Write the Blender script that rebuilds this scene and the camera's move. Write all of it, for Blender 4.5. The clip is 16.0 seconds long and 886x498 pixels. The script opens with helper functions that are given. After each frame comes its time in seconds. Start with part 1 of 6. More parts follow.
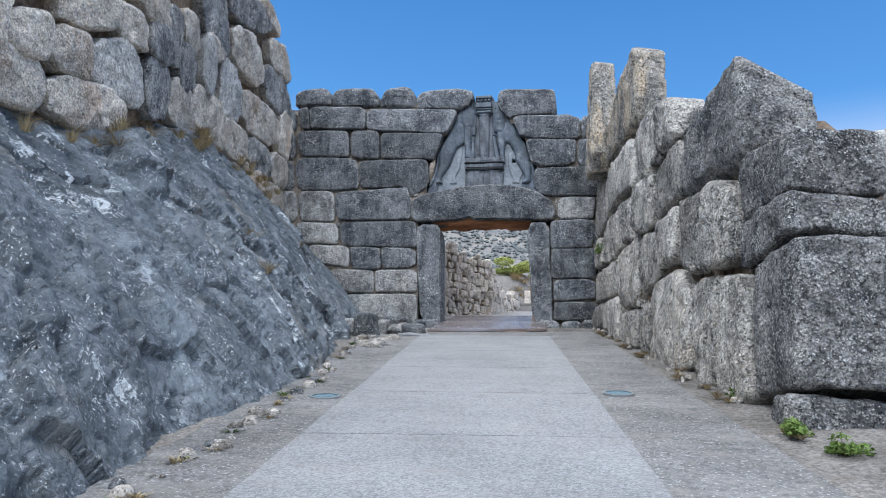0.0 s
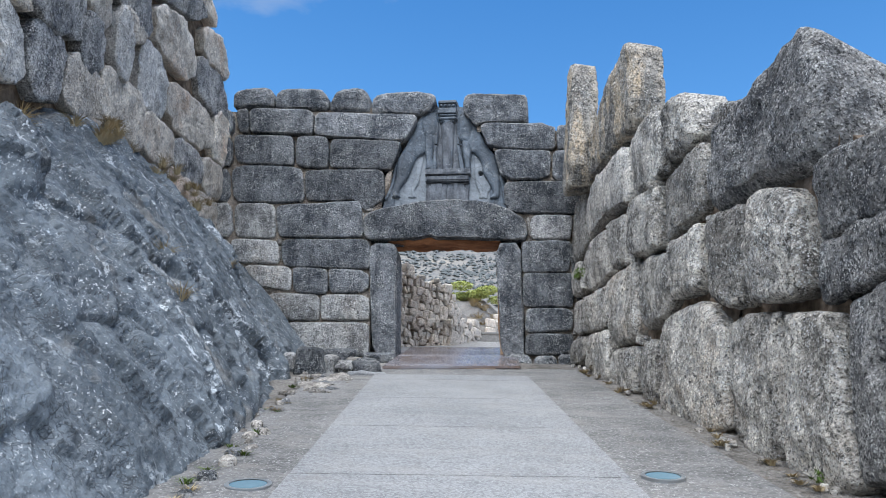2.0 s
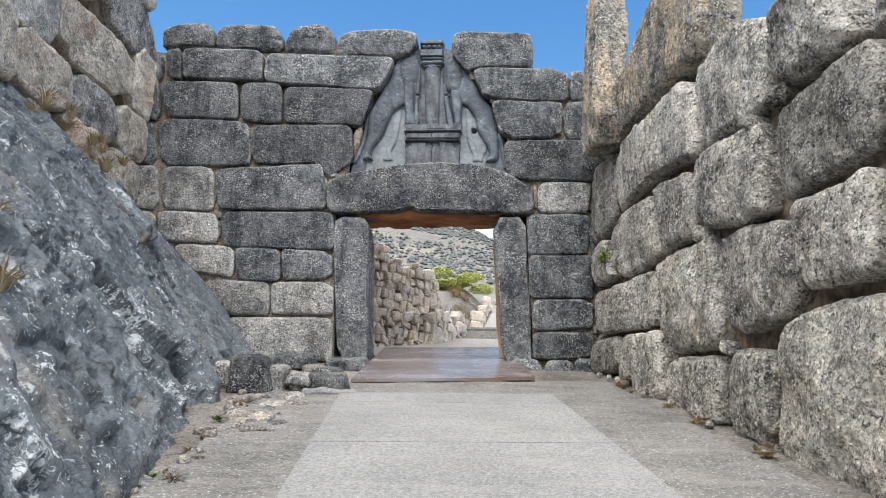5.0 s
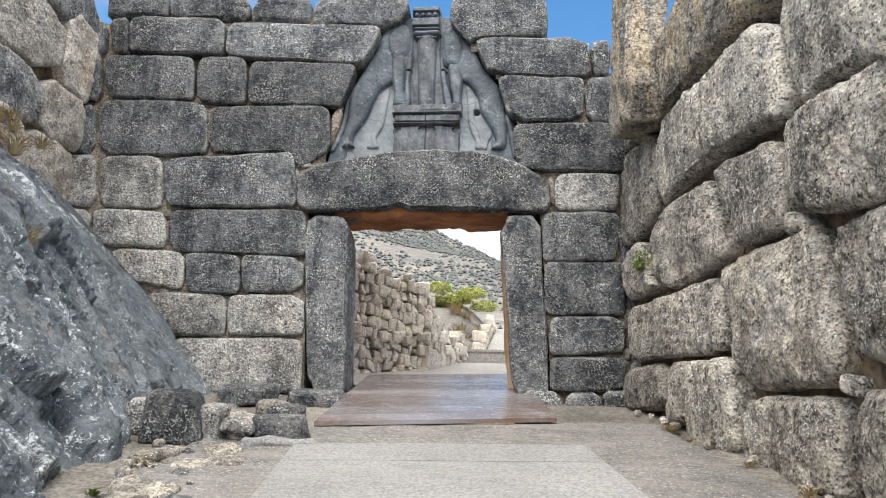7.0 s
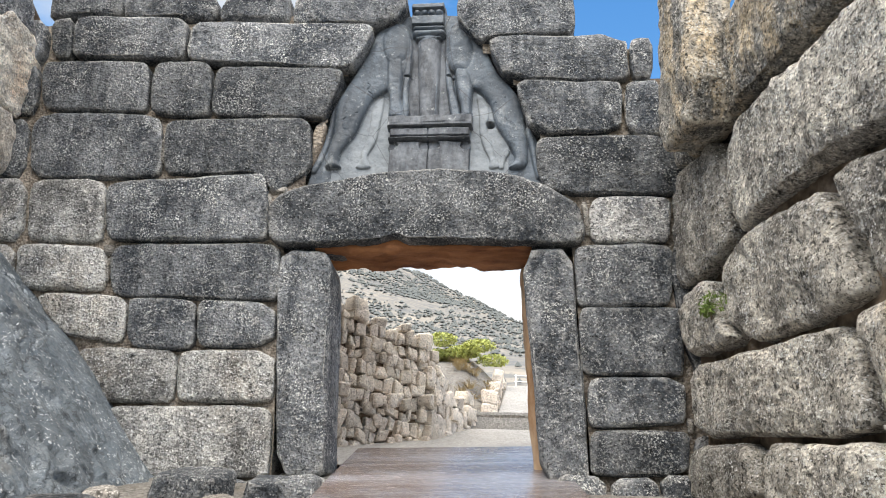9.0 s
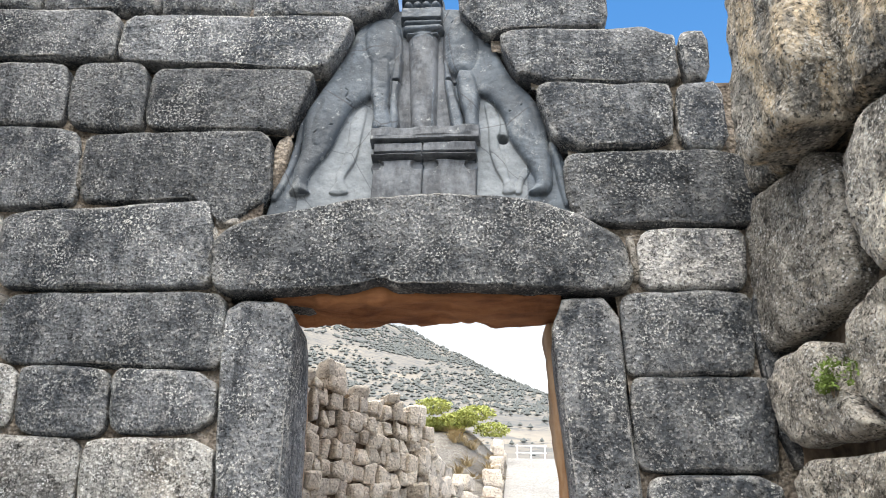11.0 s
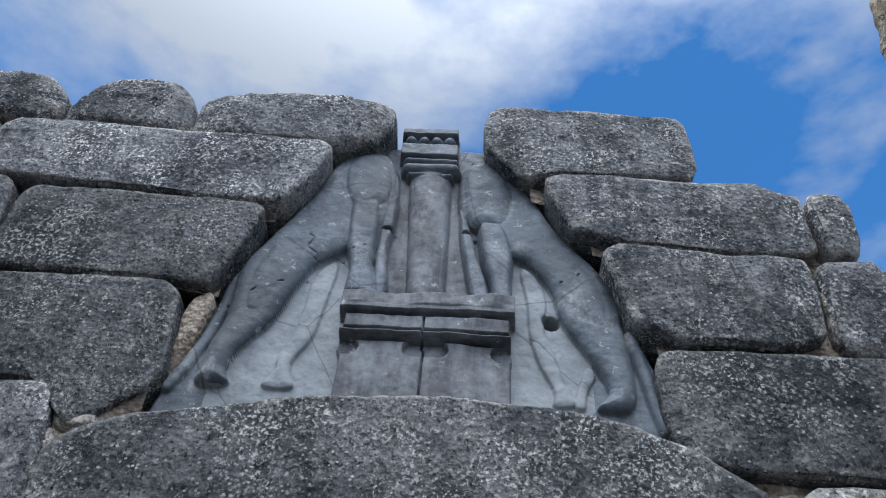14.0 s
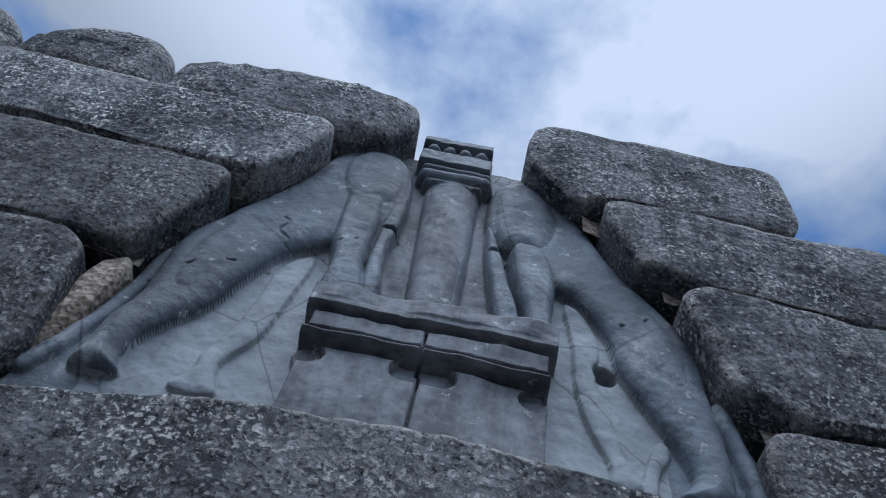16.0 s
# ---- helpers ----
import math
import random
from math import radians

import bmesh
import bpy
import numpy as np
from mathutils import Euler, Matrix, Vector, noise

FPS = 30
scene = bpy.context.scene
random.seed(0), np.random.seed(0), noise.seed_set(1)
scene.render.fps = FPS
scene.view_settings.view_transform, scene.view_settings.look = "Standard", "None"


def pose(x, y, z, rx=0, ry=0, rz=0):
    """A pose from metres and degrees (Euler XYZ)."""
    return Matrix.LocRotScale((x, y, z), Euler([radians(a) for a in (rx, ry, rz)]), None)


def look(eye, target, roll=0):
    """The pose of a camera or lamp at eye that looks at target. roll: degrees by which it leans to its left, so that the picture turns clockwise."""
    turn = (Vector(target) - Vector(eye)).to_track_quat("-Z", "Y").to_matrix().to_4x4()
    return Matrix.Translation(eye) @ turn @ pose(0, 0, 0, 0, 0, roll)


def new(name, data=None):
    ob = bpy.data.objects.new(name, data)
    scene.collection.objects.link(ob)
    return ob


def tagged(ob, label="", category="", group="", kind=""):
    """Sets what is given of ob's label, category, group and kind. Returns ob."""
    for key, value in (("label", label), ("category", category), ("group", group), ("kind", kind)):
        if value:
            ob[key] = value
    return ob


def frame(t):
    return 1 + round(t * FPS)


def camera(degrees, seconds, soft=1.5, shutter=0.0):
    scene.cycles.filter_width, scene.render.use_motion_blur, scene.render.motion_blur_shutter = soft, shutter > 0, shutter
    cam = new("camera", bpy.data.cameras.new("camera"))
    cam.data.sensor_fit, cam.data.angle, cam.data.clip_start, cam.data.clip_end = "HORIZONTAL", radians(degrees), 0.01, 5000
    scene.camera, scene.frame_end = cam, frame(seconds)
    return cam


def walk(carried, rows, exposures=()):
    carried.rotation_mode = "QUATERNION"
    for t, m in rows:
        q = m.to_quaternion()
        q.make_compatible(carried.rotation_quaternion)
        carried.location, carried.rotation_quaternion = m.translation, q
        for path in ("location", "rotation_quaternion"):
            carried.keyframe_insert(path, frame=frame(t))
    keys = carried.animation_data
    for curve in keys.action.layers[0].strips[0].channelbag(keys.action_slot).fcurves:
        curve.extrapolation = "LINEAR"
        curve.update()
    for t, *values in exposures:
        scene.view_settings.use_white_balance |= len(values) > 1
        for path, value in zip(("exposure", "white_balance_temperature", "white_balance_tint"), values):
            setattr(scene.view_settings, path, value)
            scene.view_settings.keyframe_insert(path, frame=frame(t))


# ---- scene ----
cam = camera(58.6, 16.0, soft=1.0)
PATH = [
    (0, (4.291, 6.581, -2.983), (3.849, 8.467, -2.488), 3.1),
    (0.5, (4.055, 7.256, -2.803), (3.645, 9.153, -2.316), 3.0),
    (1, (3.797, 7.948, -2.618), (3.419, 9.847, -2.118), 2.9),
    (1.5, (3.568, 8.592, -2.444), (3.224, 10.491, -1.917), 2.9),
    (2, (3.323, 9.352, -2.249), (3.016, 11.248, -1.692), 2.9),
    (2.5, (3.053, 10.046, -2.109), (2.781, 11.944, -1.538), 2.8),
    (3, (2.821, 10.77, -1.964), (2.575, 12.673, -1.401), 2.7),
    (3.5, (2.629, 11.51, -1.806), (2.397, 13.419, -1.255), 2.5),
    (4, (2.419, 12.272, -1.626), (2.198, 14.186, -1.087), 2.4),
    (4.2, (2.366, 12.542, -1.564), (2.147, 14.458, -1.032), 2.4),
    (6.3, (2.04, 15.777, -0.863), (1.82, 17.686, -0.309), 2.4),
    (6.5, (2.018, 16.092, -0.833), (1.798, 17.999, -0.271), 2.4),
    (7, (1.953, 16.795, -0.657), (1.732, 18.696, -0.077), 2.5),
    (7.5, (1.823, 17.495, -0.469), (1.603, 19.389, 0.136), 2.5),
    (8, (1.736, 18.242, -0.258), (1.513, 20.126, 0.378), 2.5),
    (8.5, (1.625, 18.943, -0.065), (1.401, 20.814, 0.604), 2.4),
    (8.7, (1.587, 19.169, -0.03), (1.364, 21.036, 0.654), 2.4),
    (10.8, (1.123, 21.925, 0.925), (0.933, 23.744, 1.734), 1.9),
    (11, (1.062, 22.154, 0.982), (0.878, 23.964, 1.814), 1.9),
    (11.5, (0.934, 22.783, 1.253), (0.759, 24.567, 2.141), 1.8),
    (12, (0.789, 23.357, 1.499), (0.622, 25.101, 2.464), 1.8),
    (12.5, (0.653, 23.939, 1.754), (0.504, 25.631, 2.809), 1.6),
    (13, (0.532, 24.467, 1.985), (0.401, 26.093, 3.142), 1.9),
    (13.5, (0.441, 24.968, 2.223), (0.334, 26.519, 3.481), 3.1),
    (14, (0.346, 25.48, 2.418), (0.257, 26.941, 3.781), 5.2),
    (14.5, (0.271, 25.955, 2.619), (0.18, 27.319, 4.079), 8.3),
    (15, (0.243, 26.466, 2.828), (0.156, 27.743, 4.365), 11.2),
    (15.5, (0.18, 26.929, 2.956), (0.085, 28.139, 4.546), 13.8),
    (16, (0.151, 27.4, 3.032), (0.059, 28.567, 4.654), 15.2),
]
walk(cam, [(t, look(eye, target, roll)) for t, eye, target, roll in PATH],
     exposures=[(0, 0.26, 5950, 10), (3.5, 0.46, 6350, 10), (6.5, 0.66, 7150, 10), (12.0, 0.96, 7100, 10), (13.0, 0.76, 6600, 10), (14.0, 0.26, 6100, 10), (14.5, -0.27, 5650, 10),
                (15.0, -0.75, 5500, 10), (15.5, -0.8, 5500, 10), (16, -0.3, 5550, 10)])

# ---- world, sun ----
SUN_AZ, SUN_EL = -170.0, 64.0     # degrees from +y towards +x, and above the horizon
world = bpy.data.worlds.new("sky")
scene.world = world
world.use_nodes = True
wn, wl = world.node_tree.nodes, world.node_tree.links
wn.clear()
w_out = wn.new("ShaderNodeOutputWorld")
w_bg = wn.new("ShaderNodeBackground")
w_sky = wn.new("ShaderNodeTexSky")
w_sky.sky_type, w_sky.sun_disc = "NISHITA", False
w_sky.sun_elevation, w_sky.sun_rotation = radians(SUN_EL), radians(SUN_AZ)
w_sky.air_density, w_sky.dust_density, w_sky.ozone_density = 1.0, 0.6, 2.5
w_co = wn.new("ShaderNodeTexCoord")
w_map = wn.new("ShaderNodeMapping")
w_map.inputs["Scale"].default_value = (1.0, 1.0, 2.2)
w_map.inputs["Location"].default_value = (0.9, 0.3, 0.0)
w_noise = wn.new("ShaderNodeTexNoise")
w_noise.inputs["Scale"].default_value, w_noise.inputs["Detail"].default_value = 2.6, 7.0
w_noise.inputs["Roughness"].default_value = 0.55
w_ramp = wn.new("ShaderNodeValToRGB")
w_ramp.color_ramp.elements[0].position, w_ramp.color_ramp.elements[1].position = 0.50, 0.72
w_ramp.color_ramp.elements[0].color, w_ramp.color_ramp.elements[1].color = (0, 0, 0, 1), (1, 1, 1, 1)
w_sep = wn.new("ShaderNodeSeparateXYZ")
wl.new(w_co.outputs["Generated"], w_sep.inputs["Vector"])


def w_range(source, lo, hi, a, b):
    """Maps lo..hi of source smoothly to a..b."""
    n = wn.new("ShaderNodeMapRange")
    n.interpolation_type = "SMOOTHSTEP"
    for i, v in zip((1, 2, 3, 4), (lo, hi, a, b)):
        n.inputs[i].default_value = v
    wl.new(source, n.inputs[0])
    return n.outputs[0]


def w_math(op, a, b):
    n = wn.new("ShaderNodeMath")
    n.operation = op
    n.use_clamp = False
    for i, v in enumerate((a, b)):
        if hasattr(v, "is_output"):
            wl.new(v, n.inputs[i])
        else:
            n.inputs[i].default_value = v
    return n.outputs[0]


def w_blend(kind, fac, a, b):
    n = wn.new("ShaderNodeMixRGB")
    n.blend_type = kind
    for key, v in (("Fac", fac), ("Color1", a), ("Color2", b)):
        if hasattr(v, "is_output"):
            wl.new(v, n.inputs[key])
        else:
            n.inputs[key].default_value = v
    return n.outputs["Color"]


# more cloud overhead and to the west, white haze low over the hills
cover = w_math("ADD", w_noise.outputs["Fac"], w_range(w_sep.outputs["Z"], 0.73, 0.88, 0.0, 0.31))
cover = w_math("ADD", cover, w_range(w_sep.outputs["Z"], 0.45, 0.64, -0.17, 0.0))
cover = w_math("ADD", cover, w_range(w_sep.outputs["X"], -0.38, -0.02, 0.08, -0.13))
cover = w_math("ADD", cover, w_range(w_sep.outputs["X"], 0.30, 0.42, 0.0, 0.09))
wl.new(w_map.outputs["Vector"], w_noise.inputs["Vector"])
wl.new(w_co.outputs["Generated"], w_map.inputs["Vector"])
wl.new(cover, w_ramp.inputs["Fac"])
tint = w_blend("MIX", w_range(w_sep.outputs["Z"], 0.35, 0.72, 0.0, 1.0), (0.62, 1.02, 1.2, 1), (0.36, 0.82, 1.12, 1))
blue = w_blend("MULTIPLY", 1.0, w_sky.outputs["Color"], tint)
cloud = w_blend("MIX", w_range(w_sep.outputs["Z"], 0.77, 0.91, 0.0, 1.0), (2.9, 3.2, 3.65, 1), (5.6, 6.0, 6.6, 1))
clouded = w_blend("MIX", w_ramp.outputs["Color"], blue, cloud)
hazed = w_blend("MIX", w_range(w_sep.outputs["Z"], 0.28, 0.42, 0.92, 0.0), clouded, (5.0, 5.2, 5.5, 1))
wl.new(hazed, w_bg.inputs["Color"])
w_bg.inputs["Strength"].default_value = 0.15
wl.new(w_bg.outputs["Background"], w_out.inputs["Surface"])

sun = new("sun", bpy.data.lights.new("sun", "SUN"))
sun.data.energy, sun.data.angle, sun.data.color = 4.6, radians(82), (1.0, 0.96, 0.90)
_az, _el = radians(SUN_AZ), radians(SUN_EL)
sun.matrix_world = look((0, 0, 40), Vector((0, 0, 40)) - Vector((math.sin(_az) * math.cos(_el), math.cos(_az) * math.cos(_el), math.sin(_el))))


# ---- materials ----
class Nodes:
    """Small helper that strings shader nodes together."""

    def __init__(self, name, rough=0.9, spec=0.3):
        self.mat = bpy.data.materials.new(name)
        self.mat.use_nodes = True
        self.t = self.mat.node_tree
        self.bsdf = self.t.nodes["Principled BSDF"]
        self.bsdf.inputs["Roughness"].default_value = rough
        self.bsdf.inputs["Specular IOR Level"].default_value = spec
        self.pos = self.t.nodes.new("ShaderNodeNewGeometry").outputs["Position"]

    def put(self, socket, value):
        if hasattr(value, "is_output"):
            self.t.links.new(value, socket)
        elif isinstance(value, tuple) and len(value) == 3 and socket.type == "RGBA":
            socket.default_value = (*value, 1)
        else:
            socket.default_value = value

    def stretched(self, sx, sy, sz, rx=0.0, ry=0.0, rz=0.0):
        n = self.t.nodes.new("ShaderNodeMapping")
        n.inputs["Scale"].default_value = (sx, sy, sz)
        n.inputs["Rotation"].default_value = (rx, ry, rz)
        self.put(n.inputs["Vector"], self.pos)
        return n.outputs["Vector"]

    def noise(self, scale, detail=5.0, rough=0.55, vec=None, distort=0.0):
        n = self.t.nodes.new("ShaderNodeTexNoise")
        n.inputs["Scale"].default_value, n.inputs["Detail"].default_value = scale, detail
        n.inputs["Roughness"].default_value, n.inputs["Distortion"].default_value = rough, distort
        self.put(n.inputs["Vector"], vec or self.pos)
        return n.outputs["Fac"]

    def cells(self, scale, out="Distance", vec=None, feature="F1"):
        n = self.t.nodes.new("ShaderNodeTexVoronoi")
        n.feature = feature
        n.inputs["Scale"].default_value = scale
        self.put(n.inputs["Vector"], vec or self.pos)
        return n.outputs[out]

    def ramp(self, fac, *stops):
        n = self.t.nodes.new("ShaderNodeValToRGB")
        els = n.color_ramp.elements
        while len(els) < len(stops):
            els.new(0.5)
        for e, (p, c) in zip(els, stops):
            e.position = p
            e.color = (*c, 1) if isinstance(c, tuple) else (c, c, c, 1)
        self.put(n.inputs["Fac"], fac)
        return n.outputs["Color"]

    def mix(self, fac, a, b, kind="MIX"):
        n = self.t.nodes.new("ShaderNodeMixRGB")
        n.blend_type = kind
        self.put(n.inputs["Fac"], fac)
        self.put(n.inputs["Color1"], a)
        self.put(n.inputs["Color2"], b)
        return n.outputs["Color"]

    def math(self, op, a, b=0.0):
        n = self.t.nodes.new("ShaderNodeMath")
        n.operation = op
        self.put(n.inputs[0], a)
        self.put(n.inputs[1], b)
        return n.outputs["Value"]

    def chance(self):
        return self.t.nodes.new("ShaderNodeObjectInfo").outputs["Random"]

    def bump(self, height, strength=0.6, distance=0.02, under=None):
        n = self.t.nodes.new("ShaderNodeBump")
        n.inputs["Strength"].default_value, n.inputs["Distance"].default_value = strength, distance
        self.put(n.inputs["Height"], height)
        if under:
            self.put(n.inputs["Normal"], under)
        return n.outputs["Normal"]

    def done(self, colour, normal=None, rough=None):
        self.put(self.bsdf.inputs["Base Color"], colour)
        if normal:
            self.put(self.bsdf.inputs["Normal"], normal)
        if rough:
            self.put(self.bsdf.inputs["Roughness"], rough)
        return self.mat


def conglomerate(name, dark, mid, light, lichen=0.5, spread=0.35, stain=None, pale=None, pebble=26.0, relief=0.7, grit=0.5, rain=0.9, pitted=0.8, worn=None, bitty=0.68):
    """Pebbly conglomerate: dark crust, paler worn parts, white lichen specks, runs of rain."""
    m = Nodes(name, 0.93, 0.2)
    broad = m.noise(1.1, 7, 0.62, distort=0.4)
    col = m.mix(m.ramp(broad, (0.40, 0.0), (0.58, 1.0)), dark, mid)
    if pale:
        col = m.mix(m.ramp(m.noise(0.8, 6, 0.7, m.stretched(1.6, 1.6, 0.55)), (0.48, 0.0), (0.58, 0.85)), col, pale)
    if stain:
        col = m.mix(m.ramp(m.noise(0.5, 5, 0.65), (0.52, 0.0), (0.64, 0.75)), col, stain)
    runs = m.noise(1.0, 7, 0.68, m.stretched(3.0, 3.0, 0.36))
    col = m.mix(m.ramp(runs, (0.50, 0.0), (0.60, rain)), col, dark)
    fine = m.noise(9, 10, 0.75)
    col = m.mix(m.ramp(fine, (0.53, 0.0), (0.68, 0.75)), col, light)
    stones = m.cells(pebble, "Color")
    col = m.mix(grit, col, m.ramp(stones, (0.1, 0.4), (0.9, 1.6)), "MULTIPLY")
    col = m.mix(grit * 0.7, col, m.ramp(m.cells(pebble * 2.3, "Color"), (0.1, 0.45), (0.9, 1.5)), "MULTIPLY")
    if worn:
        edge = m.math("ADD", m.t.nodes.new("ShaderNodeNewGeometry").outputs["Pointiness"], m.math("MULTIPLY", m.math("SUBTRACT", m.noise(3.5, 8, 0.75), 0.5), 0.14))
        col = m.mix(m.ramp(edge, (0.515, 0.0), (0.555, 0.75)), col, worn)
    pock = m.noise(13, 6, 0.72, distort=0.5)
    col = m.mix(m.ramp(pock, (0.40, pitted), (0.425, 0.0)), col, (dark[0] * 0.3, dark[1] * 0.3, dark[2] * 0.3))
    clasts = m.ramp(m.noise(17, 6, 0.72, distort=0.4), (0.575, 0.0), (0.60, pitted))
    col = m.mix(m.math("MULTIPLY", clasts, m.ramp(m.noise(1.3, 6, 0.7), (0.42, 0.25), (0.58, 1.0))), col, light)
    pits = m.noise(30, 5, 0.68)
    col = m.mix(m.ramp(pits, (0.35, 0.95), (0.43, 0.0)), col, (dark[0] * 0.25, dark[1] * 0.25, dark[2] * 0.25))
    cluster = m.ramp(m.noise(1.5, 9, 0.75), (0.47, 0.0), (0.60, 1.0))
    spots = m.math("MULTIPLY", m.ramp(m.noise(36, 5, 0.7), (0.54, 0.0), (0.57, 1.0)), cluster)
    col = m.mix(m.math("MULTIPLY", spots, lichen), col, (0.72, 0.72, 0.685))
    blots = m.ramp(m.noise(4.5, 8, 0.78), (0.67, 0.0), (0.69, 0.7))
    col = m.mix(m.math("MULTIPLY", blots, lichen), col, (0.66, 0.66, 0.63))
    col = m.mix(1.0, col, m.ramp(m.chance(), (0.0, 1.0 - spread), (1.0, 1.0 + spread)), "MULTIPLY")
    # broken pebbles showing white or dark in the matrix
    bits = m.cells(pebble * 1.35, "Color", m.stretched(1, 1, 1.25))
    near = m.cells(pebble * 1.35, "Distance", m.stretched(1, 1, 1.25))
    round_bit = m.ramp(near, (0.30, 1.0), (0.46, 0.0))
    white = m.math("MULTIPLY", m.ramp(bits, (bitty - 0.02, 0.0), (bitty + 0.02, 0.9)), m.math("MULTIPLY", round_bit, m.ramp(m.noise(2.3, 7, 0.72), (0.42, 0.15), (0.58, 1.0))))
    col = m.mix(white, col, (min(0.8, light[0] * 1.25), min(0.8, light[1] * 1.25), min(0.8, light[2] * 1.25)))
    hollow = m.math("MULTIPLY", m.ramp(bits, (0.94 - bitty, 0.65), (0.99 - bitty, 0.0)), round_bit)
    col = m.mix(hollow, col, (dark[0] * 0.45, dark[1] * 0.45, dark[2] * 0.45))
    h = m.math("ADD", m.noise(9, 9, 0.72), m.math("MULTIPLY", m.cells(pebble), 0.45))
    h = m.math("SUBTRACT", h, m.math("MULTIPLY", hollow, 0.35))
    h = m.math("ADD", h, m.math("MULTIPLY", m.ramp(pock, (0.37, 0.0), (0.45, 1.0)), 0.35))
    nrm = m.bump(h, relief, 0.09)
    nrm = m.bump(m.noise(48, 5, 0.65), 0.55, 0.015, nrm)
    return m.done(col, nrm)


M_GATE = conglomerate("gate_stone", (0.048, 0.054, 0.062), (0.178, 0.185, 0.193), (0.38, 0.375, 0.365), 0.75, 0.30, grit=0.35, rain=0.8, pitted=0.6, worn=(0.40, 0.39, 0.37), bitty=0.78)
M_GATE_PALE = conglomerate("gate_stone_worn", (0.15, 0.148, 0.145), (0.50, 0.485, 0.455), (0.72, 0.70, 0.66), 0.9, 0.22, stain=(0.40, 0.35, 0.29), rain=0.7, worn=(0.6, 0.58, 0.54))
M_RIGHT = conglomerate("east_stone", (0.15, 0.14, 0.125), (0.53, 0.49, 0.43), (0.78, 0.74, 0.67), 0.95, 0.34, pale=(0.70, 0.65, 0.57), pebble=25, relief=1.0, rain=0.6, pitted=0.8, worn=(0.70, 0.65, 0.57), stain=(0.24, 0.225, 0.21), bitty=0.70)
M_RIGHT_DARK = conglomerate("east_stone_dark", (0.085, 0.088, 0.093), (0.29, 0.28, 0.265), (0.58, 0.56, 0.53), 0.95, 0.1, pebble=25, relief=1.0, rain=0.65, worn=(0.5, 0.49, 0.46), bitty=0.70)
M_RIGHT_PALE = conglomerate("east_stone_pale", (0.23, 0.215, 0.19), (0.60, 0.56, 0.50), (0.80, 0.76, 0.69), 0.95, 0.12, pale=(0.74, 0.69, 0.61), pebble=25, relief=1.0, rain=0.6, pitted=0.8, worn=(0.70, 0.65, 0.57), stain=(0.56, 0.46, 0.35), bitty=0.70)
M_TAN = conglomerate("tan_stone", (0.13, 0.125, 0.115), (0.38, 0.355, 0.315), (0.62, 0.57, 0.49), 0.7, 0.05, pale=(0.60, 0.475, 0.32), pebble=17, relief=0.9, worn=(0.6, 0.53, 0.43))
M_LEFT = conglomerate("west_stone", (0.46, 0.41, 0.345), (0.80, 0.72, 0.615), (0.82, 0.77, 0.70), 0.7, 0.18, stain=(0.58, 0.40, 0.27), relief=0.7, rain=0.3, pitted=0.5, worn=(0.80, 0.75, 0.68), bitty=0.78)
M_LEFT_DARK = conglomerate("west_stone_dark", (0.13, 0.133, 0.14), (0.42, 0.405, 0.385), (0.66, 0.64, 0.60), 0.7, 0.2, rain=0.8)
M_LEFT_PALE = conglomerate("west_stone_pale", (0.40, 0.39, 0.37), (0.66, 0.63, 0.58), (0.74, 0.72, 0.68), 0.4, 0.08, relief=0.5)
# pinkish stone lightened further, its colour standing in for sunlight on these walls
M_RUBBLE = conglomerate("rubble_stone", (0.62, 0.55, 0.48), (0.80, 0.72, 0.62), (0.82, 0.78, 0.71), 0.3, 0.16, stain=(0.72, 0.58, 0.47), relief=0.5, rain=0.3, pitted=0.3, grit=0.25, bitty=0.9)
M_DEBRIS = conglomerate("broken_stone", (0.17, 0.155, 0.138), (0.36, 0.33, 0.29), (0.52, 0.49, 0.45), 0.3, 0.3, relief=0.5)


def _earth():
    m = Nodes("earth", 0.95, 0.1)
    col = m.mix(m.ramp(m.noise(7, 7), (0.35, 0.0), (0.7, 1.0)), (0.10, 0.075, 0.055), (0.30, 0.23, 0.17))
    return m.done(col, m.bump(m.noise(20, 8, 0.7), 0.8, 0.05))


def _joint():
    m = Nodes("joint_earth", 0.95, 0.1)
    col = m.mix(m.ramp(m.noise(2.5, 7, 0.7), (0.38, 0.0), (0.62, 1.0)), (0.13, 0.105, 0.085), (0.42, 0.36, 0.295))
    col = m.mix(0.7, col, m.ramp(m.cells(32, "Color"), (0.1, 0.5), (0.9, 1.4)), "MULTIPLY")
    return m.done(col, m.bump(m.math("ADD", m.cells(26), m.noise(14, 7, 0.7)), 0.9, 0.03))


M_JOINT = _joint()
DIP, STRIKE, FACE = (0.625, -0.20, -0.754), (0.36, 0.93, 0.05), (0.69, -0.30, 0.656)   # down the rock, along it, out of it


